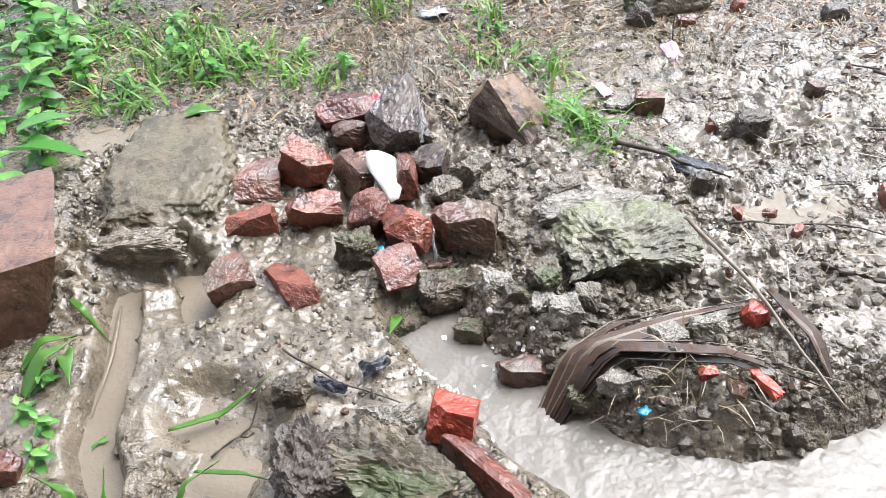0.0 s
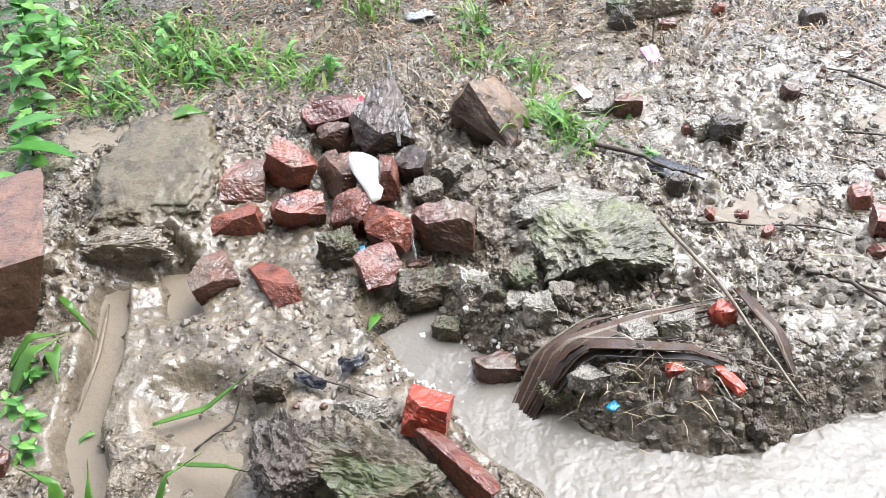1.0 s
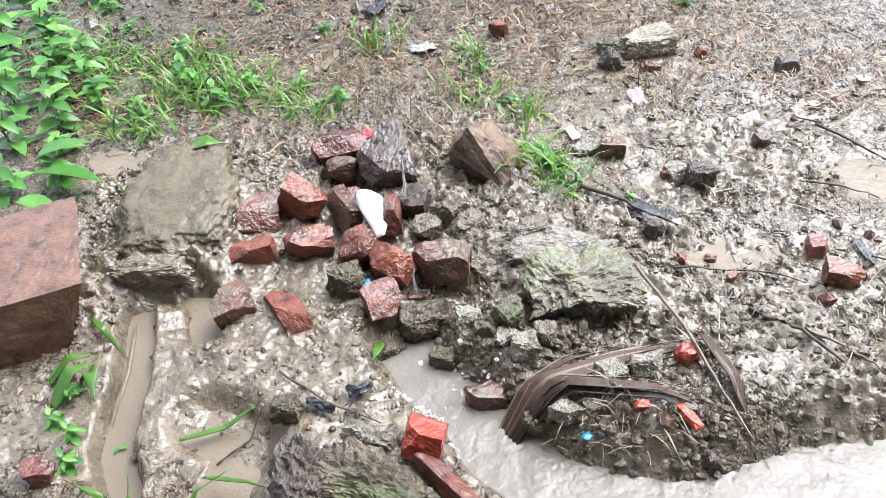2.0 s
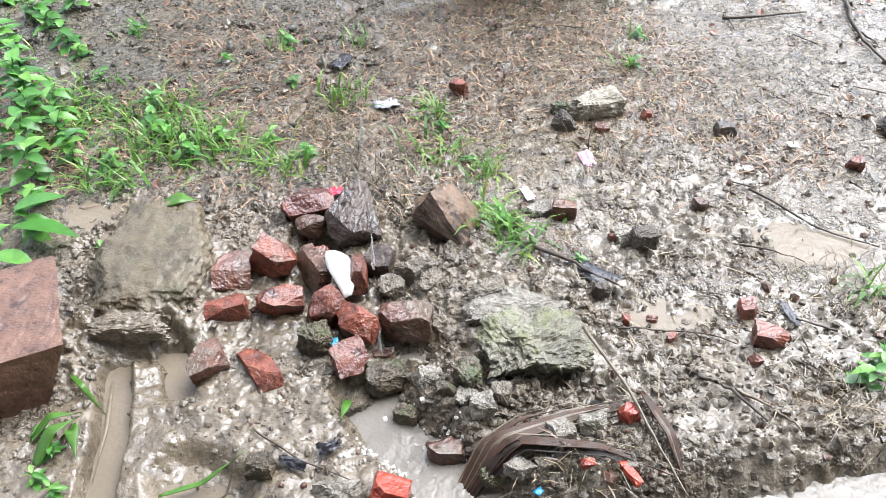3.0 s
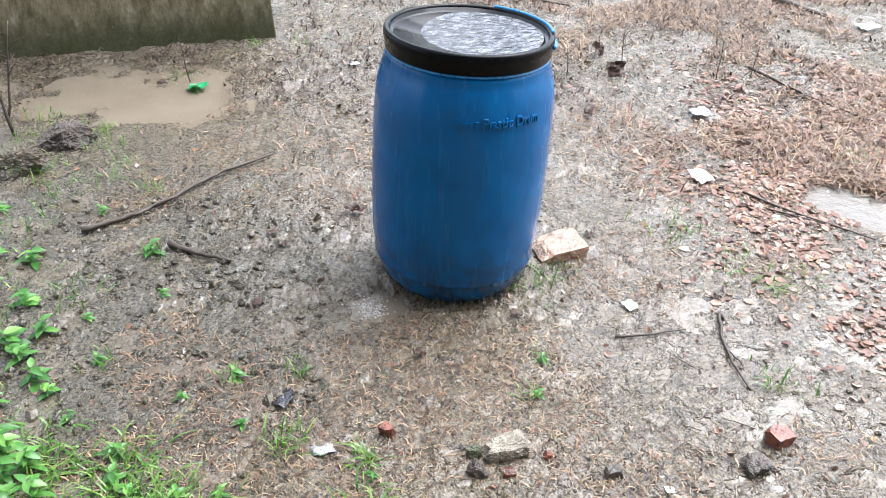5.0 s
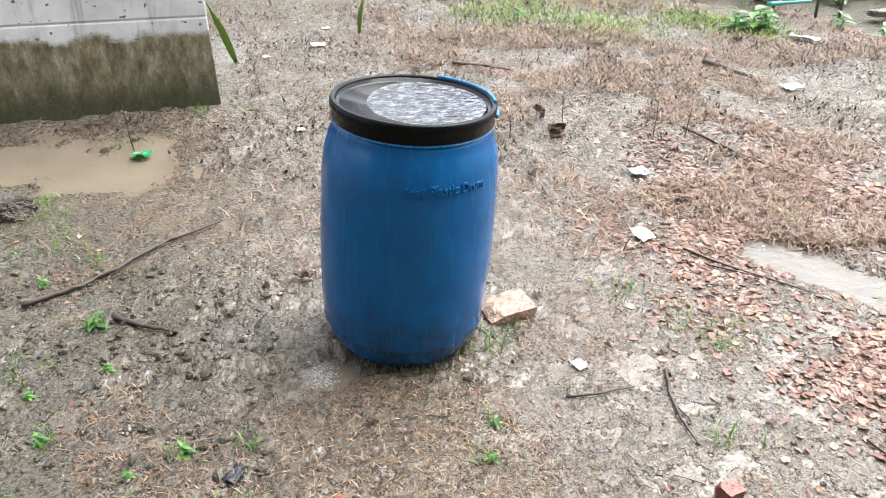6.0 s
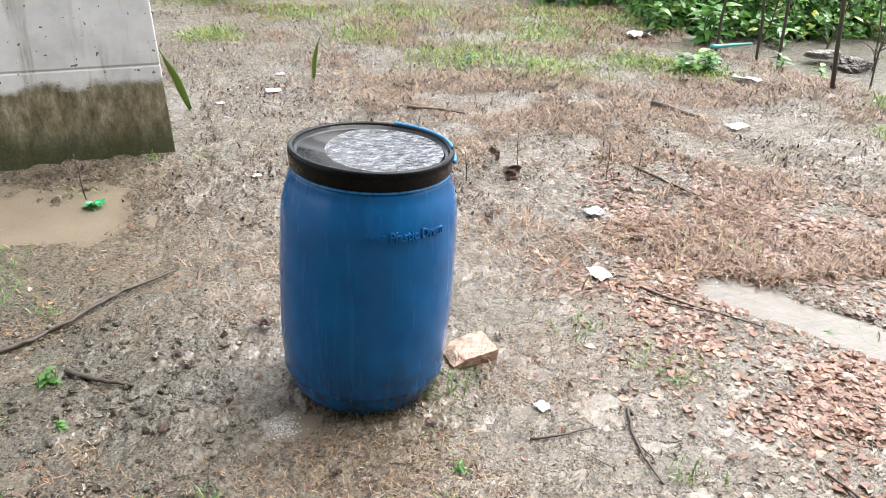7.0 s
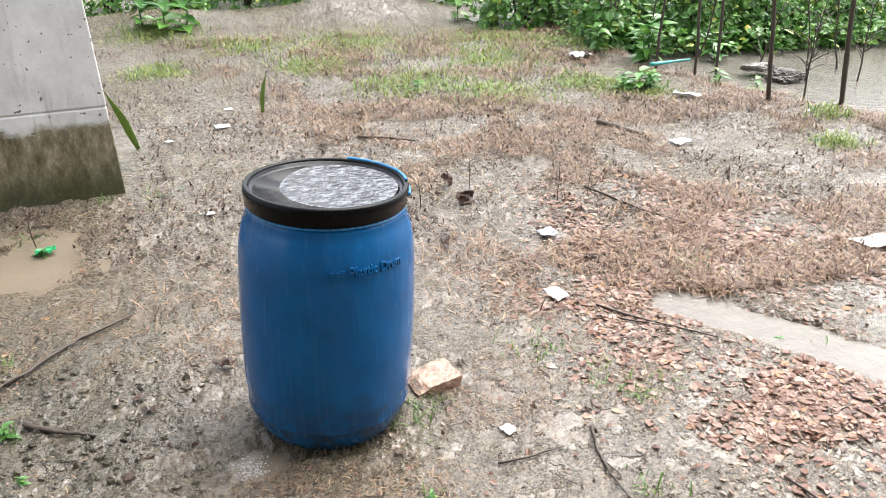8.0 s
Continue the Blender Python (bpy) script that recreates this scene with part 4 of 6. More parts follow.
# the muddy hump with its flat slab beside the brick heap
slab = lump("buried_slab", -0.446, 0.930, (0.190, 0.265, 0.062), 10, SMEARED, "mud-smeared flat stone slab half buried", "stone", 77, 0.55, (4, -4), 9, 0.085, 0.62, "", 40)
slab.data.polygons.foreach_set("use_smooth", [True] * len(slab.data.polygons))
lump("mud_ledge", -0.440, 0.775, (0.110, 0.040, 0.040), 2, MUD, "collapsing ledge of wet mud over a trench", "mud", 78, 0.45, (0, 0), 6, 0.13, 0.4, "", 16)

# white broken shard in the heap


def build_shard():
    bm = bmesh.new()
    rows = []
    for k in range(13):
        v = k / 12
        half = 0.024 * math.sin(math.pi * (0.10 + 0.86 * v)) ** 0.6 * (0.55 + 0.65 * v)
        mid = 0.010 * math.sin(2.6 * v) - 0.004
        rows.append([bm.verts.new((mid + half * s, 0.088 * (v - 0.5), 0.010 - 14 * (half * s) ** 2 - 3 * (v - 0.5) ** 2 * 0.01 + 0.0015 * math.sin(9 * v + 2 * s))) for s in (-1, -0.6, -0.2, 0.2, 0.6, 1)])
    for a, b in zip(rows, rows[1:]):
        for u in range(5):
            bm.faces.new((a[u], a[u + 1], b[u + 1], b[u]))
    ob = part("ceramic_shard", bm, CERAMIC, smooth=True)
    md = ob.modifiers.new("thickness", "SOLIDIFY")
    md.thickness = 0.005
    ob.matrix_world = pose(-0.118, 0.860, gz(-0.120, 0.876) + 0.036, 18, 6, 28)
    return tagged(ob, "curved white broken ceramic shard lying among bricks", "shard")


build_shard()


def scatter_lumps(name, n, seed, field, lo, hi, mat, label):
    """Many small crumbs, joined: squashed octahedra subdivided once, set on the ground."""
    rng = np.random.RandomState(seed)
    pts = []
    while len(pts) < n:
        x, y = field(rng)
        if name != "mud_crumbs" or gz(x, y) > POND_Z:
            pts.append((x, y))
    pts = np.array(pts)
    z = np.maximum(ground_z(pts[:, 0], pts[:, 1]), -0.010 if name == "splash_foam" else -9.0)
    bm = bmesh.new()
    bmesh.ops.create_icosphere(bm, subdivisions=1, radius=1.0)
    base_v = np.array([v.co[:] for v in bm.verts])
    base_f = np.array([[v.index for v in f.verts] for f in bm.faces])
    bm.free()
    size = lo * (hi / lo) ** (rng.rand(n) ** 2.2)
    verts = base_v[None] * (1 + 0.75 * (rng.rand(n, len(base_v), 1) - 0.5)) * (size[:, None, None] * (0.7 + 0.6 * rng.rand(n, 1, 3)))
    verts += np.stack([pts[:, 0], pts[:, 1], z + size * 0.1], -1)[:, None]
    faces = (base_f[None] + (np.arange(n) * len(base_v))[:, None, None]).reshape(-1, 3)
    ob = new(name, mesh_of(name, verts.reshape(-1, 3).tolist(), faces.tolist(), mat))
    return tagged(ob, label, "rubble", kind="stuff")


def field_bank(rng):
    """The rubble bank: thick round the clods and the trench sides, thinner elsewhere."""
    r = rng.rand()
    for limit, cx, cy, sx, sy in ((0.28, 0.10, 0.62, 0.09, 0.06), (0.45, 0.24, 0.52, 0.10, 0.03), (0.5, -0.16, 0.60, 0.10, 0.06), (0.58, -0.52, 0.66, 0.05, 0.12), (0.8, 0.5, 0.68, 0.16, 0.10), (0.88, -0.53, 0.93, 0.03, 0.07)):
        if r < limit:
            return cx + sx * rng.randn(), cy + sy * rng.randn()
    return rng.uniform(-0.7, 0.9), rng.uniform(0.45, 1.3)


def field_bog(rng):
    return rng.uniform(-1.2, -0.1), rng.uniform(1.45, 2.7)


def field_yard(rng):
    return rng.uniform(-1.2, 2.4), 1.1 + 4.0 * rng.rand() ** 1.6


scatter_lumps("mud_crumbs", 4600, 5, field_bank, 0.0014, 0.0075, CLOD, "crumbs and clods of wet mud on the bank")
scatter_lumps("mud_clods", 900, 9, field_bog, 0.004, 0.018, MUD, "rounded clods of boggy mud")
scatter_lumps("gravel", 2600, 6, field_yard, 0.002, 0.009, MUD, "small crumbs of mud and grit on the yard")
scatter_lumps("brick_crumbs", 260, 8, lambda r: (r.uniform(-0.3, 1.3), 0.5 + 1.7 * r.rand() ** 1.6), 0.003, 0.010, BRICK_BROWN, "red brick crumbs strewn on the mud")


# foam and froth where the runnel meets the pond
FROTH = water_material("pale_froth", (0.50, 0.47, 0.43), (120, 0.006), 0.2)
scatter_lumps("splash_foam", 420, 12, lambda r: (0.035 + 0.026 * r.randn(), 2.0 + 0.03 * r.randn()), 0.0015, 0.0045, FROTH, "white splash foam on a puddle at the drum")
scatter_lumps("stream_froth", 260, 13, lambda r: (0.01 + 0.045 * r.randn(), 0.565 + 0.035 * r.randn()), 0.002, 0.006, FROTH, "pale froth where the runnel meets the pond")


def build_dripping_water():
    """Rain water falling from the eaves on the heap: a broken string of long drops."""
    base = new("falling_water")
    base.location = (-0.047, 0.719, 0.0)
    rng = random.Random(3)
    for z0, z1 in ((0.015, 0.075), (0.190, 0.255), (0.275, 0.305), (0.39, 0.44)):
        pts = [(0.0012 * rng.uniform(-1, 1), 0.0012 * rng.uniform(-1, 1), z0 + (z1 - z0) * k / 6) for k in range(7)]
        part("drop", tube(pts, [0.0018, 0.0022, 0.0020, 0.0017, 0.0013, 0.0009, 0.0004], 8, 0.12, rng), DROPS, base, smooth=True)
    return tagged(base, "broken string of clear rain water falling on stones", "water")


DROPS = Mat("clear_falling_water", 0.08).colour((0.86, 0.88, 0.9)).m
DROPS.node_tree.nodes["Principled BSDF"].inputs["Transmission Weight"].default_value = 0.75
DROPS.node_tree.nodes["Principled BSDF"].inputs["IOR"].default_value = 1.33
build_dripping_water()

# ---- sticks, fronds and litter ----


def stick(points, r, mat, label, name="stick", wobble=0.15, lift=0.004, follow=True, seed=0):
    rng = random.Random(seed)
    out = []
    for (ax, ay), (bx, by) in zip(points, points[1:]):
        for k in range(6):
            t = k / 6
            out.append((ax + (bx - ax) * t, ay + (by - ay) * t))
    out.append(points[-1])
    high = [gz(x, y) for x, y in out]
    high = [max(high[max(0, k - 2):k + 3]) * 0.6 + 0.4 * high[k] for k in range(len(out))]
    pts = [(x + rng.uniform(-1, 1) * r * 0.3, y + rng.uniform(-1, 1) * r * 0.3, h + lift + r * 0.6) for (x, y), h in zip(out, high)]
    if not follow:
        z0, z1 = pts[0][2], pts[-1][2]
        pts = [(x, y, z0 + (z1 - z0) * k / (len(pts) - 1) + lift) for k, (x, y, z) in enumerate(pts)]
    n = len(pts)
    ob = part(name, tube(pts, [r * (1 - 0.55 * k / n) for k in range(n)], 7, wobble, rng), mat, smooth=True)
    return tagged(ob, label, "stick")


stick([(0.252, 0.738), (0.300, 0.630), (0.325, 0.541), (0.348, 0.470)], 0.0026, TWIG_PALE, "long thin pale stick across the bank", follow=False, lift=0.02)
stick([(-0.217, 0.591), (-0.147, 0.543), (-0.058, 0.502)], 0.0016, TWIG, "thin wet twig on mud", seed=2)
stick([(0.202, 0.956), (0.265, 0.908), (0.333, 0.844)], 0.0040, TWIG, "rotten dark stick pressed into mud", seed=3)
stick([(0.315, 0.770), (0.390, 0.772), (0.453, 0.759), (0.491, 0.740)], 0.0018, TWIG, "thin bent twig on mud", seed=4)
stick([(0.400, 0.690), (0.450, 0.640), (0.480, 0.580)], 0.0035, TWIG, "dark stick beside the pond", seed=5)
stick([(0.455, 0.640), (0.500, 0.600), (0.520, 0.560)], 0.0025, TWIG_PALE, "pale peeled stick beside the pond", seed=6)
stick([(-0.960, 2.470), (-0.817, 2.554), (-0.667, 2.710), (-0.562, 2.838), (-0.363, 3.022)], 0.011, TWIG, "long bent brown stick on the yard", seed=7, lift=0.006)
stick([(-0.640, 2.370), (-0.514, 2.289), (-0.414, 2.236)], 0.010, TWIG, "short dark wet stick on the yard", seed=8)
stick([(1.098, 1.901), (1.064, 1.783), (1.060, 1.680), (1.065, 1.570)], 0.0055, TWIG, "thin forked twig on pale mud", seed=9)
stick([(1.066, 1.740), (1.085, 1.690), (1.080, 1.650)], 0.003, TWIG, "short twig on pale mud", seed=10)
stick([(0.756, 1.817), (0.855, 1.813), (0.972, 1.834)], 0.0045, TWIG, "straight thin twig on pale mud", seed=11)
stick([(1.46, 2.64), (1.62, 2.45), (1.80, 2.28)], 0.005, TWIG, "dark twig among fallen leaves", seed=12)
stick([(1.50, 2.52), (1.72, 2.36)], 0.0035, TWIG, "dark twig among fallen leaves", seed=13)
stick([(1.98, 3.90), (2.15, 3.50), (2.30, 3.25)], 0.008, TWIG, "long dark twig among dead weeds", seed=14)
stick([(1.55, 1.55), (1.60, 1.35)], 0.004, TWIG, "dark twig among fallen leaves", seed=15)
stick([(0.90, 5.10), (1.25, 4.95)], 0.010, TWIG, "dark stick lying on pale mud", seed=16)
stick([(2.60, 5.05), (2.78, 4.72)], 0.022, TWIG, "thick rotten branch among dead weeds", seed=17)
stick([(0.62, 1.12), (0.70, 1.02), (0.80, 0.96)], 0.0025, TWIG, "thin twig on wet mud", seed=18)
stick([(0.56, 0.97), (0.66, 0.93)], 0.002, TWIG, "thin twig on wet mud", seed=19)
stick([(-0.28, 0.475), (-0.245, 0.51), (-0.235, 0.545)], 0.0016, TWIG, "thin twig in a mud trench", seed=20)

rng_t = random.Random(31)
for k in range(46):
    x, y = rng_t.uniform(0.3, 1.9), rng_t.uniform(0.65, 2.6)
    a, d = rng_t.uniform(0, math.pi), rng_t.uniform(0.03, 0.10)
    stick([(x, y), (x + d * math.cos(a), y + d * math.sin(a))], rng_t.uniform(0.0010, 0.0024), rng_t.choice([TWIG, TWIG, TWIG_PALE]), "short fine twig on wet mud", "twig", seed=50 + k)


def strip_blade(name, line, width, mat, label, category="leaf", fold=0.3, curl=0.0, thick=0.0012, n=14, front=None):
    """A long leaf along points (x, y, z), folded down its middle."""
    pts = [Vector(p) for p in line]
    lengths = [0.0]
    for a, b in zip(pts, pts[1:]):
        lengths.append(lengths[-1] + (b - a).length)
    bm = bmesh.new()
    rows = []
    for k in range(n + 1):
        s = lengths[-1] * k / n
        j = max(i for i in range(len(pts) - 1) if lengths[i] <= s + 1e-9)
        t = (s - lengths[j]) / max(1e-9, lengths[j + 1] - lengths[j])
        p = pts[j].lerp(pts[j + 1], min(1, t))
        d = (pts[j + 1] - pts[j]).normalized()
        side = Vector((-d.y, d.x, 0)).normalized()
        u = k / n
        w = width * (0.25 + 0.75 * math.sin(math.pi * min(1, u * 1.15 + 0.06)) ** 0.7) * (1 - u ** 5)
        w = max(w, width * 0.02)
        up = Vector((0, 0, 1)) * (w * fold)
        tw = side * math.cos(curl * u) + Vector((0, 0, math.sin(curl * u)))
        if front:
            tw, up = d.cross(Vector(front)).normalized(), Vector(front) * (w * fold)
        rows.append([bm.verts.new(p - tw * w * 0.5 + up), bm.verts.new(p), bm.verts.new(p + tw * w * 0.5 + up)])
    for a, b in zip(rows, rows[1:]):
        bm.faces.new((a[0], a[1], b[1], b[0]))
        bm.faces.new((a[1], a[2], b[2], b[1]))
    ob = part(name, bm, mat, smooth=True)
    md = ob.modifiers.new("thickness", "SOLIDIFY")
    md.thickness = thick
    return tagged(ob, label, category)


def ground_line(points, lift):
    return [(x, y, gz(x, y) + h) for (x, y), h in zip(points, lift)]


FROND = "dry brown pleated frond strip lying across the rubble"
for line, lift, w in (
    ([(0.060, 0.504), (0.112, 0.556), (0.216, 0.598), (0.335, 0.630)], (0.010, 0.018, 0.014, 0.012), 0.015),
    ([(0.064, 0.503), (0.118, 0.548), (0.220, 0.588), (0.338, 0.622)], (0.012, 0.022, 0.016, 0.012), 0.012),
    ([(0.062, 0.508), (0.104, 0.550), (0.180, 0.574), (0.268, 0.572)], (0.014, 0.024, 0.020, 0.014), 0.010),
    ([(0.068, 0.510), (0.140, 0.545), (0.250, 0.533), (0.366, 0.500)], (0.016, 0.020, 0.016, 0.012), 0.013),
    ([(0.066, 0.514), (0.130, 0.550), (0.230, 0.545), (0.300, 0.530)], (0.018, 0.024, 0.018, 0.012), 0.008),
    ([(0.055, 0.512), (0.095, 0.560), (0.150, 0.590), (0.220, 0.612)], (0.010, 0.018, 0.018, 0.014), 0.009),
    ([(0.322, 0.636), (0.345, 0.558), (0.359, 0.486)], (0.014, 0.012, 0.012), 0.014),
):
    strip_blade("palm_frond", ground_line(line, lift), w, DRY_LEAF, FROND, fold=0.45, curl=0.3, thick=0.0015)
    # a dark strip below each blade imitates the shadowed gap
    strip_blade("palm_frond", ground_line([(x + 0.004, y - 0.007) for x, y in line], [h - 0.004 for h in lift]), w * 0.8, DRY_DARK, "dark strip standing in for the shaded gap under a dry frond", fold=0.6, curl=0.8, thick=0.0015)
    strip_blade("palm_frond", ground_line([(x - 0.002, y + 0.006) for x, y in line], [h + 0.002 for h in lift]), w * 0.35, TWIG_PALE, "thin pale split rib of a dry frond", fold=0.4, curl=0.5, thick=0.0012)
strip_blade("grass_leaf", ground_line([(-0.330, 0.503), (-0.275, 0.522), (-0.221, 0.554)], (0.006, 0.014, 0.012)), 0.008, GRASS, "fallen green grass leaf on mud")
strip_blade("grass_leaf", ground_line([(-0.287, 0.450), (-0.226, 0.432), (-0.190, 0.418)], (0.020, 0.030, 0.012)), 0.006, GRASS, "fallen green grass leaf over a trench")
strip_blade("grass_leaf", [(-0.360, 0.335, -0.02), (-0.375, 0.395, 0.045), (-0.420, 0.412, 0.050)], 0.016, GRASS, "broad bright green grass blade arching over mud")
strip_blade("grass_leaf", [(-0.335, 0.340, -0.02), (-0.338, 0.385, 0.045), (-0.343, 0.412, 0.060)], 0.013, GRASS, "broad bright green grass blade standing")
strip_blade("grass_leaf", [(-0.295, 0.340, -0.02), (-0.268, 0.400, 0.045), (-0.240, 0.425, 0.045)], 0.010, GRASS, "bright green grass blade arching over mud")
strip_blade("grass_leaf", [(-0.500, 0.540, 0.0), (-0.480, 0.575, 0.030), (-0.452, 0.602, 0.030)], 0.020, GRASS, "wide wet green blade beside a brick")
strip_blade("grass_leaf", [(-0.480, 0.590, 0.0), (-0.455, 0.580, 0.030), (-0.440, 0.540, 0.020)], 0.020, GRASS, "wide wet green blade beside a brick")
strip_blade("grass_leaf", [(-0.520, 0.580, 0.0), (-0.490, 0.600, 0.030), (-0.452, 0.612, 0.025)], 0.014, GRASS, "wide wet green blade beside a brick")
strip_blade("grass_leaf", ground_line([(-0.500, 0.690), (-0.470, 0.660), (-0.445, 0.645)], (0.004, 0.02, 0.01)), 0.008, GRASS, "small green blade beside a brick")
strip_blade("grass_leaf", ground_line([(-0.100, 0.655), (-0.092, 0.640), (-0.098, 0.605)], (0.02, 0.03, 0.012)), 0.012, GRASS, "wet green blade in the runnel")
strip_blade("fallen_green_leaf", ground_line([(-0.440, 1.036), (-0.412, 1.042), (-0.383, 1.048)], (0.040, 0.044, 0.040)), 0.032, GRASS, "single fallen green leaf on a muddy slab", fold=0.1)
# pale strip laid on the trench water in place of a glint
strip_blade("pale_stalk", [(-0.452, 0.705, TRENCH_Z + 0.003), (-0.436, 0.62, TRENCH_Z + 0.003), (-0.428, 0.53, TRENCH_Z + 0.003)], 0.006, TWIG_PALE, "thin pale strip standing in for a water glint in a mud trench", fold=0.1)
# two ribbon-like leaves standing near the pier
strip_blade("standing_leaf", [(0.335, 5.93, gz(0.335, 5.93)), (0.345, 5.94, 0.14), (0.390, 5.96, 0.32)], 0.034, GRASS_FAR, "yellow-green ribbon leaf standing on the yard", fold=0.2, front=(-0.2, -0.98, 0))
strip_blade("standing_leaf", [(-0.485, 5.26, gz(-0.485, 5.26)), (-0.55, 5.26, 0.20), (-0.645, 5.24, 0.42)], 0.048, GRASS_FAR, "long green leaf leaning beside the concrete pier", fold=0.2, front=(0.1, -0.99, 0))


def scrap(name, x, y, size, yaw, mat, label, category="litter", seed=0, crumple=0.25, lift=0.004, tilt=(0, 0)):
    """A crumpled thin scrap lying on the ground."""
    rng = random.Random(seed)
    n = 6
    bm = bmesh.new()
    rows = []
    for j in range(n + 1):
        row = []
        for i in range(n + 1):
            u, v = i / n - 0.5, j / n - 0.5
            edge = 1 + 0.25 * noise.noise((u * 3 + seed, v * 3, seed * 0.7))
            h = crumple * size[0] * (0.5 + 0.5 * noise.noise((u * 4 + seed * 2.3, v * 4, 1.5)))
            row.append(bm.verts.new((u * size[0] * edge, v * size[1] * edge, h + rng.uniform(0, 0.04) * size[0] * crumple)))
        rows.append(row)
    drop = {(0, 0), (n - 1, n - 1)} if seed % 2 else {(0, n - 1)}
    for j in range(n):
        for i in range(n):
            if (j, i) not in drop:
                bm.faces.new((rows[j][i], rows[j][i + 1], rows[j + 1][i + 1], rows[j + 1][i]))
    ob = part(name, bm, mat, smooth=seed % 3 == 0)
    md = ob.modifiers.new("thickness", "SOLIDIFY")
    md.thickness = 0.0012
    ob.matrix_world = pose(x, y, gz(x, y) + lift, tilt[0], tilt[1], yaw)
    return tagged(ob, label, category)


scrap("pink_petal", 0.330, 1.215, (0.026, 0.034), 20, PINK, "bright pink scrap on wet mud", seed=1, tilt=(25, 0))
scrap("blue_scrap", -0.122, 0.742, (0.018, 0.014), 20, BLUE_BIT, "small bright blue scrap under a brick", seed=2, lift=0.014)
scrap("blue_scrap", 0.166, 0.495, (0.012, 0.010), 40, BLUE_BIT, "small turquoise scrap on clods", seed=3, lift=0.008)
scrap("white_scrap", 0.838, 1.958, (0.038, 0.045), 20, WHITE, "white paper scrap on pale mud", seed=4)
scrap("paper_cup_scrap", 1.335, 2.765, (0.075, 0.105), 10, PALE_PINK, "pale pink crumpled wrapper on the yard", seed=5)
scrap("white_scrap", 0.045, 5.590, (0.10, 0.08), 5, WHITE, "small white paper on the yard", seed=6, crumple=0.15)
scrap("white_scrap", -0.300, 5.35, (0.05, 0.05), 30, WHITE, "small white scrap beside the pier", seed=7)
scrap("white_scrap", 0.10, 6.10, (0.06, 0.05), 30, WHITE, "small white scrap on the yard", seed=8)
scrap("cap_scrap", -0.060, 4.000, (0.045, 0.045), 30, WHITE, "small white-green cap on mud", seed=9)
scrap("white_bag", 3.430, 7.210, (0.24, 0.16), 20, WHITE, "crumpled white bag among dead weeds", seed=10, crumple=0.4)
scrap("white_bag", 3.620, 5.580, (0.10, 0.22), 40, WHITE, "torn white bag beside a green weed", seed=11, crumple=0.5)
scrap("white_scrap", 2.930, 4.500, (0.13, 0.10), 10, WHITE, "white scrap among dead weeds", seed=12)
scrap("white_scrap", 3.040, 2.870, (0.20, 0.14), 10, WHITE, "white plastic sheet on wet leaves", seed=13, crumple=0.15)
scrap("grey_scrap", 1.530, 3.350, (0.09, 0.08), 10, GREY_BAG, "grey plastic scrap on the yard", seed=14)
scrap("dark_bag", 0.300, 0.885, (0.12, 0.035), -40, BLACK_BAG, "dark torn plastic strip in mud", seed=15, crumple=0.08)
scrap("dark_bag", -0.110, 0.560, (0.030, 0.016), 20, BLACK_BAG, "dark crumpled plastic on mud", seed=16, crumple=0.5)
scrap("dark_bag", -0.155, 0.535, (0.040, 0.014), -20, BLACK_BAG, "dark striped wrapper on mud", seed=17, crumple=0.4)
scrap("grey_scrap", -0.180, 1.600, (0.060, 0.035), 60, BLACK_BAG, "dark grey wrapper on mud", seed=18)
scrap("blue_scrap", 0.590, 0.800, (0.014, 0.050), 10, BLACK_BAG, "blue-grey plastic shred on mud", seed=19, crumple=0.2)
scrap("green_scrap", -0.790, 3.740, (0.085, 0.060), 10, GREEN_PLASTIC, "bright green plastic scrap caught on a twig", seed=20, crumple=0.5, lift=0.03)
scrap("pale_scrap", -0.260, 1.400, (0.020, 0.075), -18, TWIG_PALE, "pale weathered wood chip on mud", seed=21, crumple=0.1)
scrap("white_scrap", 0.205, 1.110, (0.018, 0.040), 20, PALE_PINK, "pale pink wrapper in grass", seed=22, crumple=0.2)
scrap("pink_petal", -0.150, 1.115, (0.030, 0.020), 20, plain_material("red_litter", (0.50, 0.03, 0.06), 0.35), "small red wrapper behind the heap", seed=23)
scrap("white_scrap", 1.800, 2.640, (0.055, 0.050), 20, WHITE, "small white scrap at the puddle's tip", seed=24)
scrap("white_scrap", 0.745, 1.255, (0.022, 0.018), 0, WHITE, "tiny white scrap on mud", seed=25)
scrap("white_scrap", 0.640, 1.190, (0.020, 0.015), 0, WHITE, "tiny white scrap on mud", seed=26)
scrap("pale_scrap", -0.07, 1.42, (0.05, 0.03), 20, GREY_BAG, "grey plastic shred in grass", seed=27)
for k, (x, y, s) in enumerate(((1.25, 3.82, 0.10), (1.22, 4.12, 0.10), (0.66, 5.0, 0.10), (1.02, 3.35, 0.09), (1.62, 3.05, 0.08), (2.02, 5.5, 0.12), (3.1, 5.6, 0.14), (0.80, 2.36, 0.05), (0.48, 1.93, 0.05), (0.18, 1.75, 0.05), (-0.25, 2.34, 0.05), (-0.30, 2.02, 0.06), (1.12, 1.98, 0.04), (-0.02, 2.55, 0.10), (-0.30, 2.42, 0.06))):
    scrap("dead_leaf", x, y, (s * 0.9, s * 0.8) if k < 2 else (s * 0.7, s * 0.45), 40 * k, DRY_LEAF, "curled dark dead leaf on the yard", "leaf", 40 + k, 0.5, 0.03 if k < 2 else 0.006, (60 if k < 2 else 0, 0))
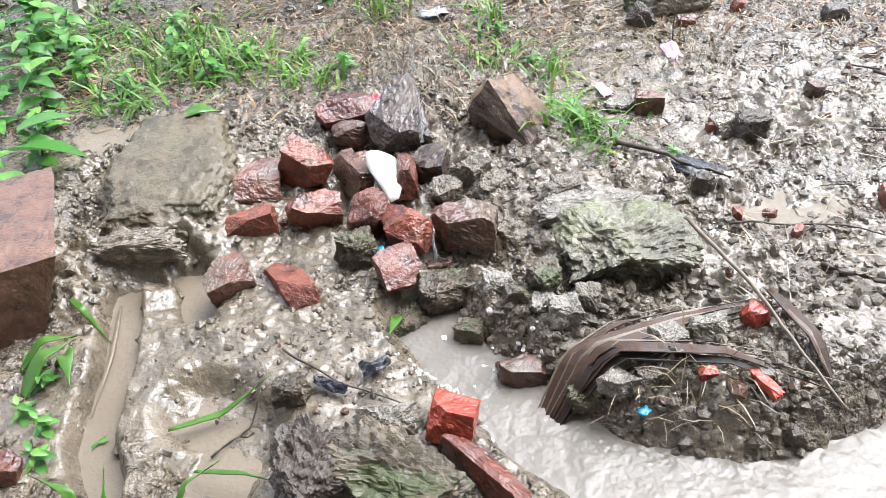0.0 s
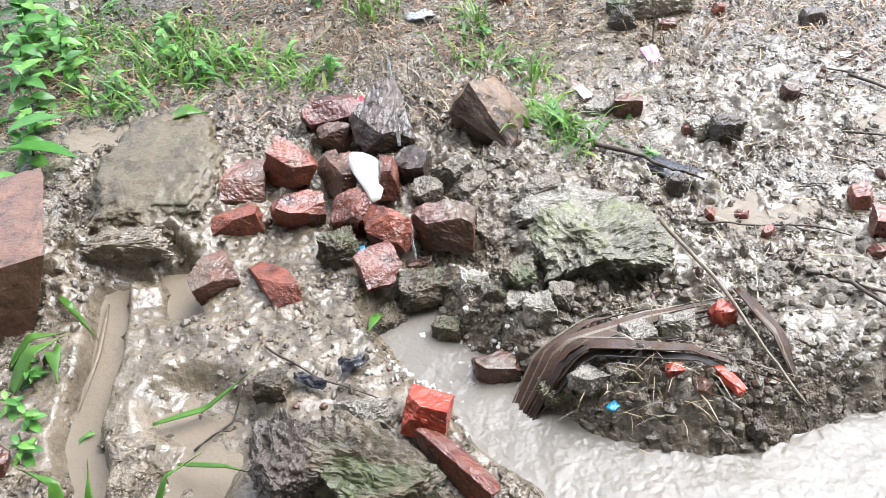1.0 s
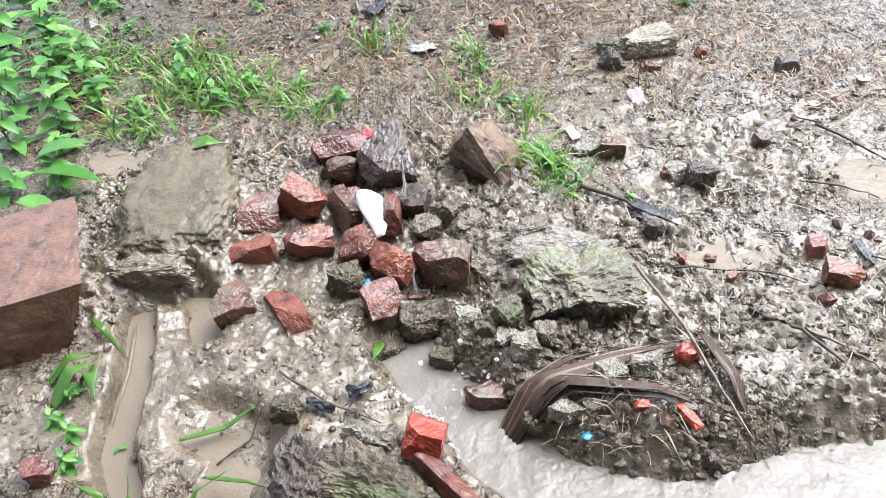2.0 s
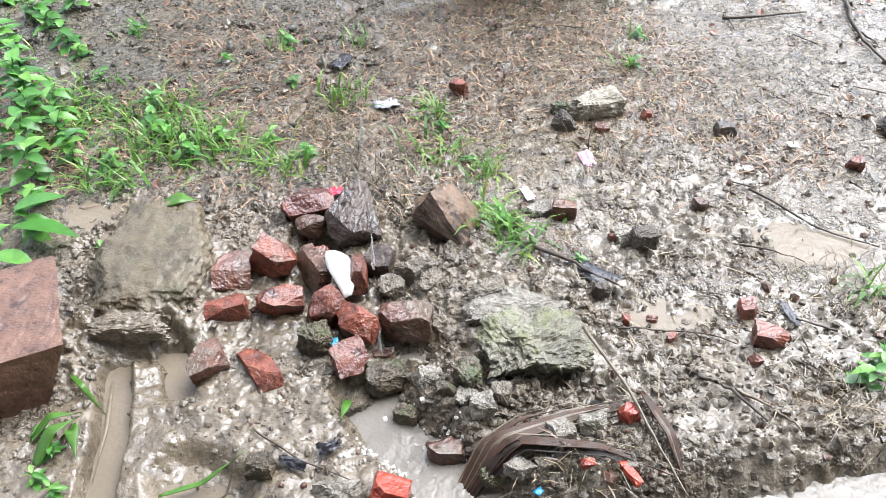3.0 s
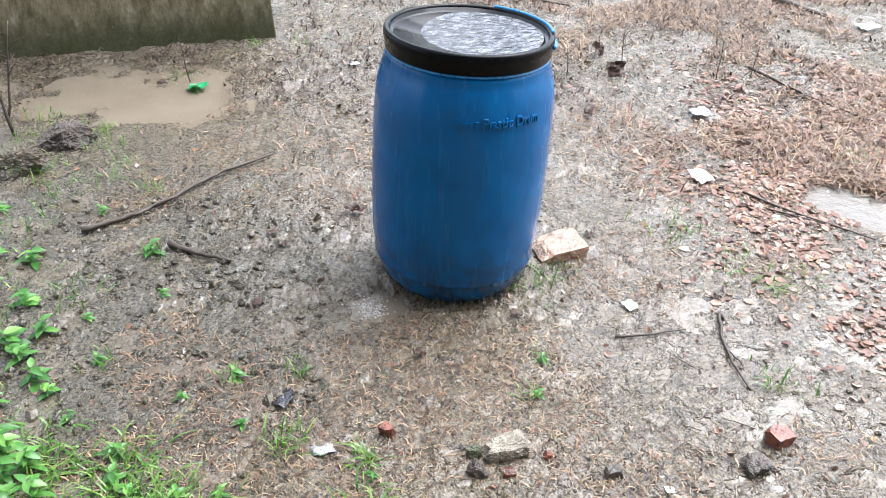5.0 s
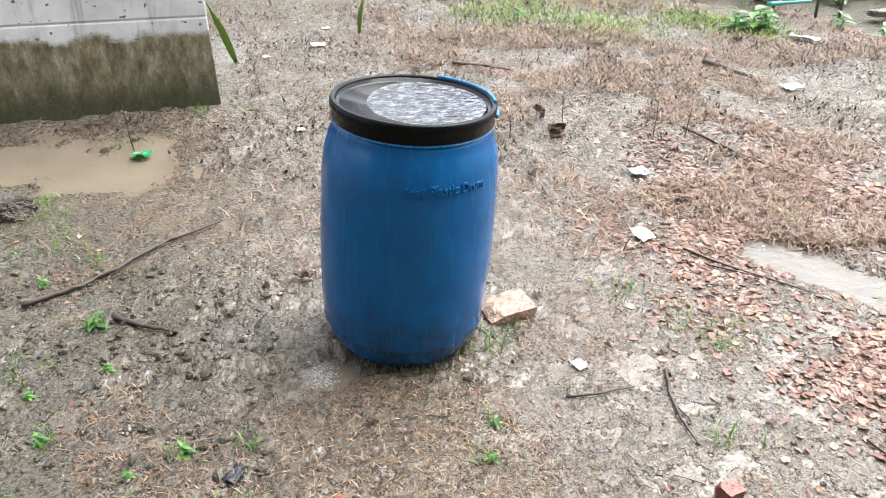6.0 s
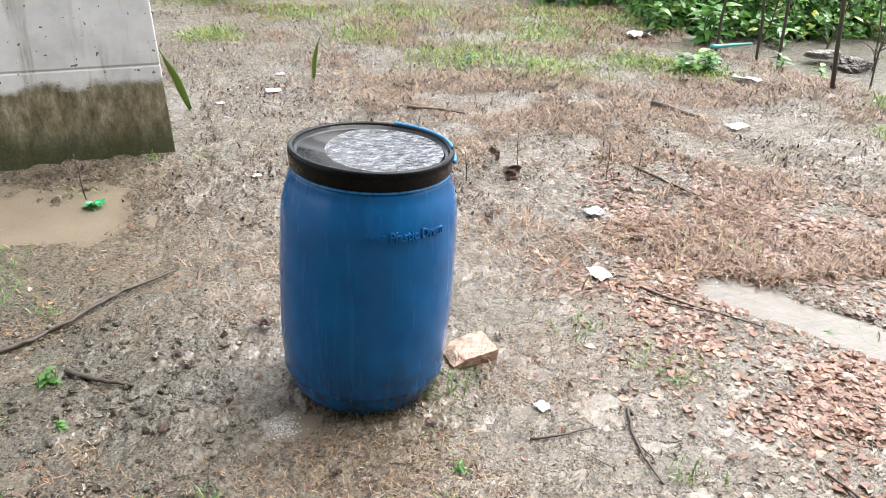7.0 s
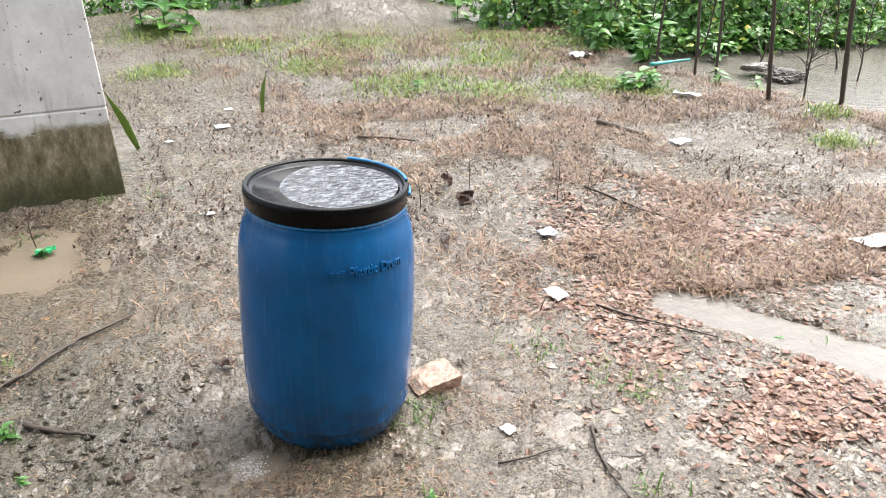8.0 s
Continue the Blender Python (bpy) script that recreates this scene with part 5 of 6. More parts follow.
stick([(3.70, 6.34), (3.95, 6.42), (4.18, 6.50)], 0.019, TEAL, "teal plastic pipe lying at the water's edge", "plastic_pipe", 0.0, 0.05, False)

# ---- posts behind the yard ----


def post(x, y, h, r, lean, seed):
    rng = random.Random(seed)
    z0 = gz(x, y) - 0.15
    pts = [(x + lean * k / 8 + rng.uniform(-1, 1) * 0.006, y + rng.uniform(-1, 1) * 0.006, z0 + (h + 0.15) * k / 8) for k in range(9)]
    ob = part("fence_post", tube(pts, [r * (1 - 0.2 * k / 8) for k in range(9)], 8, 0.12, rng), TWIG, smooth=True)
    return tagged(ob, "thin dark weathered wooden post in wet ground", "post", "posts along the flooded edge")


for k, (x, y, h, r, lean) in enumerate(((4.216, 5.340, 1.7, 0.018, -0.25), (4.630, 5.031, 1.7, 0.019, -0.20), (4.261, 6.164, 1.6, 0.013, -0.10), (4.182, 6.365, 1.6, 0.013, -0.12), (3.939, 6.660, 1.6, 0.013, 0.02), (4.60, 4.55, 1.2, 0.012, 0.02))):
    post(x, y, h, r, lean, k)

# ---- grass, dead grass, litter ----



def blades(name, pts, length, width, lean, seed, mat, label, category, curl=0.9):
    """Many bent blades joined into one mesh. pts: (n, 2)."""
    rng = np.random.RandomState(seed)
    n = len(pts)
    z = ground_z(pts[:, 0], pts[:, 1]) - 0.002
    ln = length[0] + (length[1] - length[0]) * rng.rand(n)
    wd = width[0] + (width[1] - width[0]) * rng.rand(n)
    az = rng.rand(n) * 2 * np.pi
    le = lean[0] + (lean[1] - lean[0]) * rng.rand(n)
    d = np.stack([np.cos(az), np.sin(az)], -1)
    s = np.stack([-np.sin(az), np.cos(az)], -1)
    verts = np.zeros((n, 7, 3))
    px, pz = np.zeros(n), z.copy()
    a = le.copy()
    for k in range(4):
        c = pts + d * px[:, None]
        w = wd * (1.0, 0.9, 0.6, 0.0)[k] * 0.5
        if k < 3:
            verts[:, 2 * k, :2], verts[:, 2 * k + 1, :2] = c - s * w[:, None], c + s * w[:, None]
            verts[:, 2 * k, 2], verts[:, 2 * k + 1, 2] = pz, pz
        else:
            verts[:, 6, :2], verts[:, 6, 2] = c, pz
        px = px + np.sin(a) * ln / 3
        pz = np.maximum(pz + np.cos(a) * ln / 3, z + 0.003)
        a = a + curl * (0.3 + 0.7 * rng.rand(n))
    o = (np.arange(n) * 7)[:, None]
    quads = np.concatenate([o + [[0, 1, 3, 2]], o + [[2, 3, 5, 4]]]).tolist()
    tris = (o + [[4, 5, 6]]).tolist()
    ob = new(name, mesh_of(name, verts.reshape(-1, 3).tolist(), quads + tris, mat))
    return tagged(ob, label, category, kind="stuff")


def clumped(n, seed, x0, x1, y0, y1, keep, power=1.0):
    rng = np.random.RandomState(seed)
    out = []
    while sum(len(o) for o in out) < n:
        x = rng.uniform(x0, x1, 4 * n)
        y = y0 + (y1 - y0) * rng.rand(4 * n) ** power
        ok = rng.rand(4 * n) < keep(x, y)
        out.append(np.stack([x[ok], y[ok]], -1))
    return np.concatenate(out)[:n]


def clear(x, y):
    """0 where drum, pier or standing water leaves no room."""
    k = np.hypot(x - DX, y - DY) > 0.20
    k &= ~((x < -0.45) & (x > -2.2) & (y > 4.25) & (y < 5.6))
    k &= ground_z(x, y) > -0.018
    return k


def thatch_keep(x, y):
    n = soft(fbm(x * 2.6 + 7, y * 2.6 + 2, 5), -0.12, 0.20)
    ring = 0.6 * hump(x, y, 0.15, 1.95, 0.40, 0.25) + 0.4 * hump(x, y, 0.30, 1.55, 0.35, 0.20)
    pale = 0.75 * hump(x, y, 0.95, 1.95, 0.35, 0.5) + 0.8 * hump(x, y, 0.25, 3.4, 0.5, 0.5)
    muddy_left = np.maximum(soft(-x, 0.0, 0.45) * soft(3.0 - y, -0.3, 0.5), 0.8 * soft(x, 0.65, 1.0) * soft(2.0 - y, -0.2, 0.3))
    return np.clip((0.10 + 0.90 * n + ring - pale) * (1 - 0.8 * muddy_left) * np.maximum(soft(y, 1.08, 1.35), 0.5 * soft(x, 0.25, 0.5)), 0.015, 1) * clear(x, y)


def wedge(x, y):
    """Inside the ground that the walk overlooks."""
    return (x > -0.30 - 0.42 * y) & (x < 0.35 + 0.95 * y)


blades("dead_grass", clumped(82000, 21, -1.8, 4.6, 0.8, 5.2, lambda x, y: thatch_keep(x, y) * wedge(x, y) * (1 - 0.8 * soft(y, 3.6, 5.2)), 1.15), (0.006, 0.026), (0.0011, 0.0028), (0.4, 1.6), 22, STRAW, "short flattened dead grass on wet mud", "grass")
blades("dead_grass", clumped(90000, 23, -2.6, 7.0, 3.0, 11.0, lambda x, y: soft(y, 3.0, 5.2) * (0.22 + 0.78 * soft(fbm(x * 1.3, y * 1.3, 5), -0.04, 0.16)) * clear(x, y) * wedge(x, y), 1.3), (0.015, 0.060), (0.0022, 0.006), (0.5, 1.6), 24, STRAW, "brown withered grass and weeds over the yard", "grass")


blades("dead_grass", clumped(9000, 91, -6.0, 7.0, -5.0, 10.0, lambda x, y: 0.6 * clear(x, y) * ~wedge(x, y) * (np.hypot(x, y - 0.4) > 0.9)), (0.03, 0.10), (0.003, 0.008), (0.3, 1.5), 92, STRAW, "thin withered grass round the yard", "grass")


def near_grass(x, y):
    k = np.zeros_like(x)
    for cx, cy, r in ((0.05, 1.24, 0.07), (-0.06, 1.16, 0.06), (-0.15, 1.28, 0.07), (-0.20, 1.32, 0.07), (0.37, 1.24, 0.06), (-0.02, 1.08, 0.05), (-0.18, 1.44, 0.06), (0.40, 0.97, 0.03), (0.72, 0.86, 0.09), (0.62, 0.62, 0.06), (0.20, 0.50, 0.05)):
        k = np.maximum(k, hump(x, y, cx, cy, r))
    return k


blades("withered_grass", clumped(1500, 25, -0.5, 0.95, 0.45, 1.6, near_grass), (0.02, 0.06), (0.0008, 0.0022), (0.1, 1.3), 26, STRAW, "withered straw tufts round the brick heap", "grass")

blades("dead_weeds", clumped(56000, 71, -1.0, 7.0, 2.6, 9.0, lambda x, y: np.clip(soft(fbm(x * 1.9 + 30, y * 1.9 + 11, 5), -0.12, 0.16) * soft(x + 0.25 * y, 1.4, 2.6) + 0.1 * hump(x, y, 0.1, 3.1, 0.5, 0.4), 0.01, 1) * clear(x, y) * wedge(x, y), 1.25), (0.03, 0.11), (0.0025, 0.007), (0.6, 1.6), 72, DEAD_WEED, "tangle of red-brown dead weed stems", "weeds", 0.5)
blades("dead_weeds", clumped(13000, 73, -1.2, 2.4, 0.9, 3.2, lambda x, y: np.clip(soft(fbm(x * 2.3 + 3, y * 2.3 + 1, 4), 0.0, 0.3) + 0.8 * hump(x, y, 0.1, 1.55, 0.35, 0.25) + 0.6 * hump(x, y, -0.1, 1.35, 0.3, 0.1), 0.02, 1) * soft(y, 0.95, 1.25) * clear(x, y) * wedge(x, y), 1.2), (0.012, 0.045), (0.0016, 0.0045), (0.6, 1.6), 74, DEAD_WEED, "red-brown dead weed bits pressed in mud", "weeds", 0.7)
rot = clumped(15000, 81, -2.4, 7.0, 1.1, 9.0, lambda x, y: (0.12 + 0.88 * soft(fbm(x * 3.1 + 17, y * 3.1 + 4, 5), -0.02, 0.22)) * clear(x, y) * wedge(x, y), 1.6)
near_rot = rot[:, 1] < 3.4
blades("rotten_leaf_bits", rot[near_rot], (0.008, 0.026), (0.002, 0.006), (0.9, 1.5), 82, DRY_DARK, "dark rotten leaf and stalk bits on wet mud", "leaves", 0.4)
blades("rotten_leaf_bits", rot[~near_rot], (0.02, 0.07), (0.005, 0.014), (0.5, 1.4), 83, DRY_LEAF, "dark clumps of rotten leaves across the yard", "leaves", 0.5)
straw = np.random.RandomState(44)
pts = np.stack([straw.uniform(0.2, 1.1, 900), straw.uniform(0.58, 1.25, 900)], -1)
blades("straw_bits", pts[clear(pts[:, 0], pts[:, 1])], (0.02, 0.07), (0.0010, 0.0024), (1.35, 1.57), 45, STRAW, "loose straw and stalk bits lying on wet mud", "straw", 0.1)
foot = np.random.RandomState(14)
fa, fr = foot.uniform(-2.9, 0.5, 420), 0.185 + 0.06 * foot.rand(420)
blades("foot_grass", np.stack([DX + fr * np.cos(fa), DY + fr * np.sin(fa)], -1), (0.02, 0.07), (0.0014, 0.0035), (0.0, 0.8), 15, STRAW, "withered grass standing round the drum's foot", "grass", 0.4)
GREEN_SPOTS = ((-0.594, 1.163, 0.05), (-0.536, 1.25, 0.08), (-0.482, 1.326, 0.08), (-0.43, 1.28, 0.06), (-0.335, 1.264, 0.03), (-0.266, 1.206, 0.05), (0.038, 1.235, 0.04), (0.125, 1.185, 0.03), (0.145, 1.014, 0.045), (0.174, 0.981, 0.03), (0.12, 1.06, 0.03), (-0.167, 1.439, 0.03), (-0.65, 1.35, 0.09), (-0.75, 1.45, 0.10), (0.037, 1.384, 0.03), (-0.55, 1.42, 0.06), (0.74, 0.85, 0.02))
green = np.random.RandomState(5)
pts = np.concatenate([np.array([x, y]) + r * 0.7 * green.randn(int(1150 * r), 2) for x, y, r in GREEN_SPOTS])
blades("green_grass", pts, (0.02, 0.100), (0.0022, 0.0070), (0.1, 1.35), 27, GRASS, "fresh bright green grass tufts on mud", "grass", 0.9)
MID_SPOTS = ((-0.689, 2.33, 0.05), (-0.869, 2.114, 0.08), (-0.713, 1.787, 0.04), (-0.325, 1.70, 0.03), (-0.141, 1.715, 0.04), (0.491, 1.585, 0.03), (0.522, 1.72, 0.03), (1.16, 1.61, 0.07), (-0.153, 1.461, 0.04), (-1.054, 2.008, 0.14), (0.56, 2.10, 0.08), (0.62, 2.16, 0.05), (1.32, 2.02, 0.05), (1.25, 2.15, 0.08), (1.10, 2.40, 0.10), (1.45, 2.10, 0.05), (-1.419, 3.44, 0.10), (-1.113, 3.26, 0.10), (-0.889, 3.888, 0.08), (2.05, 2.9, 0.10), (2.18, 2.2, 0.05), (-1.2, 2.5, 0.12), (-1.25, 2.9, 0.12), (-1.05, 3.1, 0.10), (-1.15, 2.72, 0.10), (-0.95, 2.9, 0.08), (-1.3, 2.35, 0.15), (-1.15, 1.8, 0.12), (-1.35, 3.2, 0.12), (-0.80, 2.75, 0.05), (-0.35, 4.35, 0.08), (-0.6, 4.3, 0.06))
pts = np.concatenate([np.array([x, y]) + r * 0.6 * green.randn(int(420 * r), 2) for x, y, r in MID_SPOTS])
blades("green_grass", pts, (0.02, 0.08), (0.0022, 0.0055), (0.1, 1.1), 28, GRASS, "scattered small green grass tufts on the yard", "grass", 0.6)
FAR_SPOTS = ((1.6, 6.6, 0.45), (0.9, 7.4, 0.3), (2.2, 6.1, 0.4), (2.6, 7.4, 0.5), (0.2, 8.6, 0.35), (1.4, 8.4, 0.7), (3.35, 5.9, 0.25), (4.4, 4.9, 0.14), (4.0, 4.3, 0.14), (-0.6, 9.3, 0.4), (2.9, 8.4, 0.5), (4.9, 5.7, 0.3), (3.6, 8.0, 0.4), (-0.5, 7.5, 0.25), (3.1, 6.3, 0.3))
pts = np.concatenate([np.array([x, y]) + r * 0.6 * green.randn(int(2600 * r), 2) for x, y, r in FAR_SPOTS])
blades("green_grass", pts[clear(pts[:, 0], pts[:, 1])], (0.03, 0.11), (0.005, 0.012), (0.3, 1.4), 29, GRASS_FAR, "low green grass patches far across the yard", "grass", 0.6)


def leaf_cloud(name, centres, normals, size, seed, mat, label="", category="", parent=None, flat=1.0):
    """Many pointed leaves, each folded along its rib, joined into one mesh."""
    rng = np.random.RandomState(seed)
    n = len(centres)
    nz = normals / np.linalg.norm(normals, axis=1, keepdims=True)
    t = rng.randn(n, 3)
    t -= nz * np.sum(t * nz, 1, keepdims=True)
    t /= np.linalg.norm(t, axis=1, keepdims=True)
    b = np.cross(nz, t)
    s = (size[0] + (size[1] - size[0]) * rng.rand(n) ** 1.5)[:, None]
    wide = (0.24 + 0.16 * rng.rand(n))[:, None]
    sag = (flat * (0.05 + 0.25 * rng.rand(n)))[:, None]
    p = centres
    bend = (0.10 * (rng.rand(n) - 0.5))[:, None] * s * b
    verts = np.stack([p - t * s * 0.5, p - t * s * 0.20 + b * s * wide + nz * s * 0.08 * flat, p - t * s * 0.16 - b * s * wide + nz * s * 0.08 * flat,
                      p - nz * s * 0.02, p + t * s * 0.20 + b * s * wide * 0.86 + nz * s * 0.05 * flat, p + t * s * 0.24 - b * s * wide * 0.82 + nz * s * 0.05 * flat, p + t * s * 0.55 + bend - nz * s * sag], 1)
    o = (np.arange(n) * 7)[:, None]
    faces = np.concatenate([o + [[0, 3, 1]], o + [[0, 2, 3]], o + [[3, 6, 4]], o + [[3, 5, 6]]]).tolist() + np.concatenate([o + [[1, 3, 4]], o + [[3, 2, 5]]]).tolist()
    ob = new(name, mesh_of(name, verts.reshape(-1, 3).tolist(), faces, mat))
    if parent:
        ob.parent = parent
    elif label:
        tagged(ob, label, category, kind="stuff")
    return ob


def litter_keep(x, y):
    k = 0.9 * hump(x, y, 1.75, 3.05, 0.40, 0.35) + hump(x, y, 1.85, 1.90, 0.28, 0.45) + 0.8 * hump(x, y, 2.5, 2.9, 0.5, 0.4) + 0.5 * hump(x, y, 1.45, 2.3, 0.25, 0.4) + 0.5 * hump(x, y, 2.2, 3.6, 0.5, 0.4)
    return np.clip(k, 0, 1) * (0.15 + 0.85 * soft(fbm(x * 4, y * 4, 3), -0.2, 0.25)) * clear(x, y)


lp = clumped(11500, 33, 0.9, 3.6, 1.2, 4.6, litter_keep)
lrng = np.random.RandomState(3)
leaf_cloud("leaf_litter", np.column_stack([lp, ground_z(lp[:, 0], lp[:, 1]) + 0.0015 + 0.004 * lrng.rand(len(lp))]), np.column_stack([0.20 * lrng.randn(len(lp), 2), np.ones(len(lp))]), (0.012, 0.044), 34, LITTER, "fallen brown and orange leaves strewn on mud", "leaves", flat=0.5)
lp = clumped(900, 35, -1.2, 3.5, 1.15, 6.5, lambda x, y: 0.5 * clear(x, y) * wedge(x, y))
leaf_cloud("leaf_litter", np.column_stack([lp, ground_z(lp[:, 0], lp[:, 1]) + 0.005]), np.column_stack([0.4 * lrng.randn(len(lp), 2), np.ones(len(lp))]), (0.008, 0.026), 36, LITTER, "scattered dead leaf scraps over the yard", "leaves")

# ---- weeds ----


def leaf_bm(length, width, droop):
    bm = bmesh.new()
    rows = []
    n = 6
    for k in range(n + 1):
        u = k / n
        w = width * math.sin(math.pi * min(1.0, u * 0.93 + 0.07)) ** 0.8 * (1 - 0.35 * u)
        if k == n:
            w = width * 0.02
        p = Vector((length * u, 0, -droop * length * u * u))
        rows.append([bm.verts.new(p + Vector((0, -w / 2, w * 0.16))), bm.verts.new(p), bm.verts.new(p + Vector((0, w / 2, w * 0.16)))])
    for a, b in zip(rows, rows[1:]):
        bm.faces.new((a[0], a[1], b[1], b[0]))
        bm.faces.new((a[1], a[2], b[2], b[1]))
    return bm


def weed(height, leaf, count, seed, label, spread=1.0):
    """A broad-leaved weed: a stem and single leaves."""
    rng = random.Random(seed)
    base = new("weed_plant")
    part("stem", tube([(0, 0, -0.02), (0.01 * rng.uniform(-1, 1), 0.01 * rng.uniform(-1, 1), height * 0.5), (0.02 * rng.uniform(-1, 1), 0.02 * rng.uniform(-1, 1), height)], [0.0028, 0.0022, 0.0012], 6), WEED, base, smooth=True)
    shape = leaf_bm(leaf, leaf * 0.6, 0.35)
    master = part("leaf", shape, WEED, base, smooth=True)
    for k in range(count):
        ob = master if k == 0 else new("leaf", master.data)
        ob.parent = base
        u = (k + 0.6) / count
        s = rng.uniform(0.55, 1.1) * (1.15 - 0.45 * u)
        ob.matrix_local = pose(0, 0, height * u, rng.uniform(-20, 20), rng.uniform(-40, 5) * spread, k * 137 + rng.uniform(-20, 20)) @ Matrix.Diagonal((s, s, s, 1))
    return tagged(base, label, "weed", "weeds at the mud's edge")


W_BIG = weed(0.11, 0.072, 14, 1, "broad-leaved green weed growing from mud")
W_BIG.matrix_world = pose(-0.860, 1.46, gz(-0.86, 1.46), 0, 0, 20)
W_LOW = weed(0.045, 0.048, 10, 2, "low green weed with pointed leaves")
W_LOW.matrix_world = pose(-0.70, 1.10, gz(-0.70, 1.10), 0, 0, 100)
rng_w = random.Random(4)
for x, y, s in ((-0.93, 1.62, 0.6), (-0.97, 1.50, 0.9), (-0.80, 1.36, 0.8), (-0.78, 1.28, 0.8), (-0.84, 1.24, 0.9), (-0.90, 1.34, 1.0), (-0.74, 1.19, 0.75), (-1.02, 1.70, 0.6), (-1.05, 1.60, 0.7), (-0.72, 1.31, 0.7), (-0.68, 1.24, 0.6), (-0.83, 1.44, 0.8), (-0.76, 1.40, 0.7), (-0.80, 1.12, 0.8), (-0.88, 1.05, 0.8)):
    ob = copy_thing(W_BIG, pose(x, y, gz(x, y), 0, 0, rng_w.uniform(0, 360)))
    ob.scale = (s, s, s)
for x, y, s in ((-0.68, 1.02, 0.9), (-0.55, 0.985, 0.5), (-0.76, 1.00, 1.1), (-0.46, 1.25, 0.8), (-0.40, 1.30, 0.7), (-0.51, 1.31, 0.8), (-0.60, 1.22, 0.7), (-0.56, 1.36, 0.8), (-0.325, 1.70, 0.7), (-0.713, 1.787, 0.6), (-0.794, 1.969, 0.5), (-0.689, 2.33, 1.0), (0.522, 1.72, 0.5), (0.491, 1.585, 0.5), (-1.0, 2.05, 1.2), (-1.12, 2.12, 1.2), (-1.1, 1.95, 1.2), (-0.93, 2.60, 0.6), (0.275, 0.925, 0.35), (-0.41, 0.50, 0.35), (-0.48, 0.56, 0.45), (-0.46, 0.50, 0.4), (-0.51, 0.60, 0.4), (-0.45, 0.46, 0.45), (-0.49, 0.52, 0.4), (-0.54, 0.99, 0.4), (0.66, 0.665, 0.9), (0.69, 0.70, 0.7), (-0.57, 1.44, 0.8), (-1.3, 2.62, 1.0), (-0.92, 1.80, 1.2), (-0.86, 1.72, 1.1), (-0.98, 1.86, 1.3), (-1.02, 1.74, 1.2), (-0.90, 1.92, 1.0), (-0.80, 1.66, 0.8), (-0.72, 1.56, 0.6), (-1.05, 2.28, 1.2), (-1.18, 2.30, 1.2), (-0.60, 2.08, 0.5), (-0.45, 1.62, 0.5), (-0.28, 1.52, 0.5), (-0.22, 1.24, 0.6), (-0.30, 1.30, 0.6), (0.05, 1.33, 0.5), (0.10, 1.22, 0.5), (0.15, 1.03, 0.6), (-0.80, 3.73, 1.3), (3.36, 5.90, 3.6), (3.28, 6.0, 3.0), (3.45, 5.85, 3.2), (3.20, 5.86, 2.6), (3.52, 6.0, 3.0), (4.15, 6.0, 2.5), (4.40, 5.80, 2.6), (1.62, 6.35, 1.8), (2.05, 2.25, 0.6)):
    ob = copy_thing(W_LOW, pose(x, y, gz(x, y), 0, 0, rng_w.uniform(0, 360)))
    ob.scale = (s, s, s)


for x, y, s in ((3.98, 6.95, 3.4), (4.10, 7.10, 3.8), (3.70, 7.40, 2.6), (4.9, 7.2, 3.0), (2.9, 9.6, 3.0), (-0.45, 9.3, 4.0), (-0.25, 9.5, 4.0), (-0.7, 9.5, 3.6)):
    ob = copy_thing(W_BIG, pose(x, y, gz(x, y), 0, 0, rng_w.uniform(0, 360)))
    ob.scale = (s, s, s)


def lone_leaf(x, y, z, yaw, length, tilt):
    ob = part("large_leaf", leaf_bm(length, length * 0.66, 0.2), WEED, smooth=True)
    ob.matrix_world = pose(x, y, z, tilt[0], tilt[1], yaw)
    return tagged(ob, "large glossy green weed leaf above mud", "leaf")


lone_leaf(-0.692, 0.985, 0.040, 0, 0.115, (-24, -4))
lone_leaf(-0.70, 1.03, 0.045, 30, 0.085, (-10, -10))
lone_leaf(-0.70, 0.93, 0.030, -10, 0.07, (-10, 0))


def sapling(x, y, h, seed, label, r=0.006, arms=5):
    rng = random.Random(seed)
    base = new("bare_sapling")
    base.location = (x, y, gz(x, y) - 0.02)
    lean = Vector((rng.uniform(-0.2, 0.2), rng.uniform(-0.2, 0.2), 1)).normalized()
    part("stem", tube([lean * h * k / 6 + Vector((rng.uniform(-1, 1), rng.uniform(-1, 1), 0)) * h * 0.012 for k in range(7)], [r * (1 - 0.1 * k) for k in range(7)], 6, 0.1, rng), TWIG, base, smooth=True)
    for k in range(arms):
        a, u = rng.uniform(0, 6.28), rng.uniform(0.3, 0.9)
        p = lean * h * u
        q = p + Vector((math.cos(a), math.sin(a), rng.uniform(0.3, 1.0))) * h * rng.uniform(0.15, 0.32)
        part("branch", tube([p, p.lerp(q, 0.5) + Vector((0, 0, h * 0.02)), q], [r * 0.5, r * 0.4, r * 0.2], 5), TWIG, base, smooth=True)
    return tagged(base, label, "sapling")


sapling(-1.47, 3.25, 0.55, 1, "thin bare sapling among rocks and weeds", 0.008)
sapling(-1.56, 3.42, 0.45, 2, "thin bare sapling among rocks and weeds", 0.006)
sapling(-0.85, 3.85, 0.28, 3, "thin bare weed stalk at a puddle", 0.004)
sapling(1.02, 3.85, 0.20, 4, "dry bare weed stalk on the yard", 0.003)
sapling(1.75, 3.75, 0.22, 5, "dry bare weed stalk on the yard", 0.003)
sapling(1.95, 3.80, 0.18, 6, "dry bare weed stalk on the yard", 0.003)
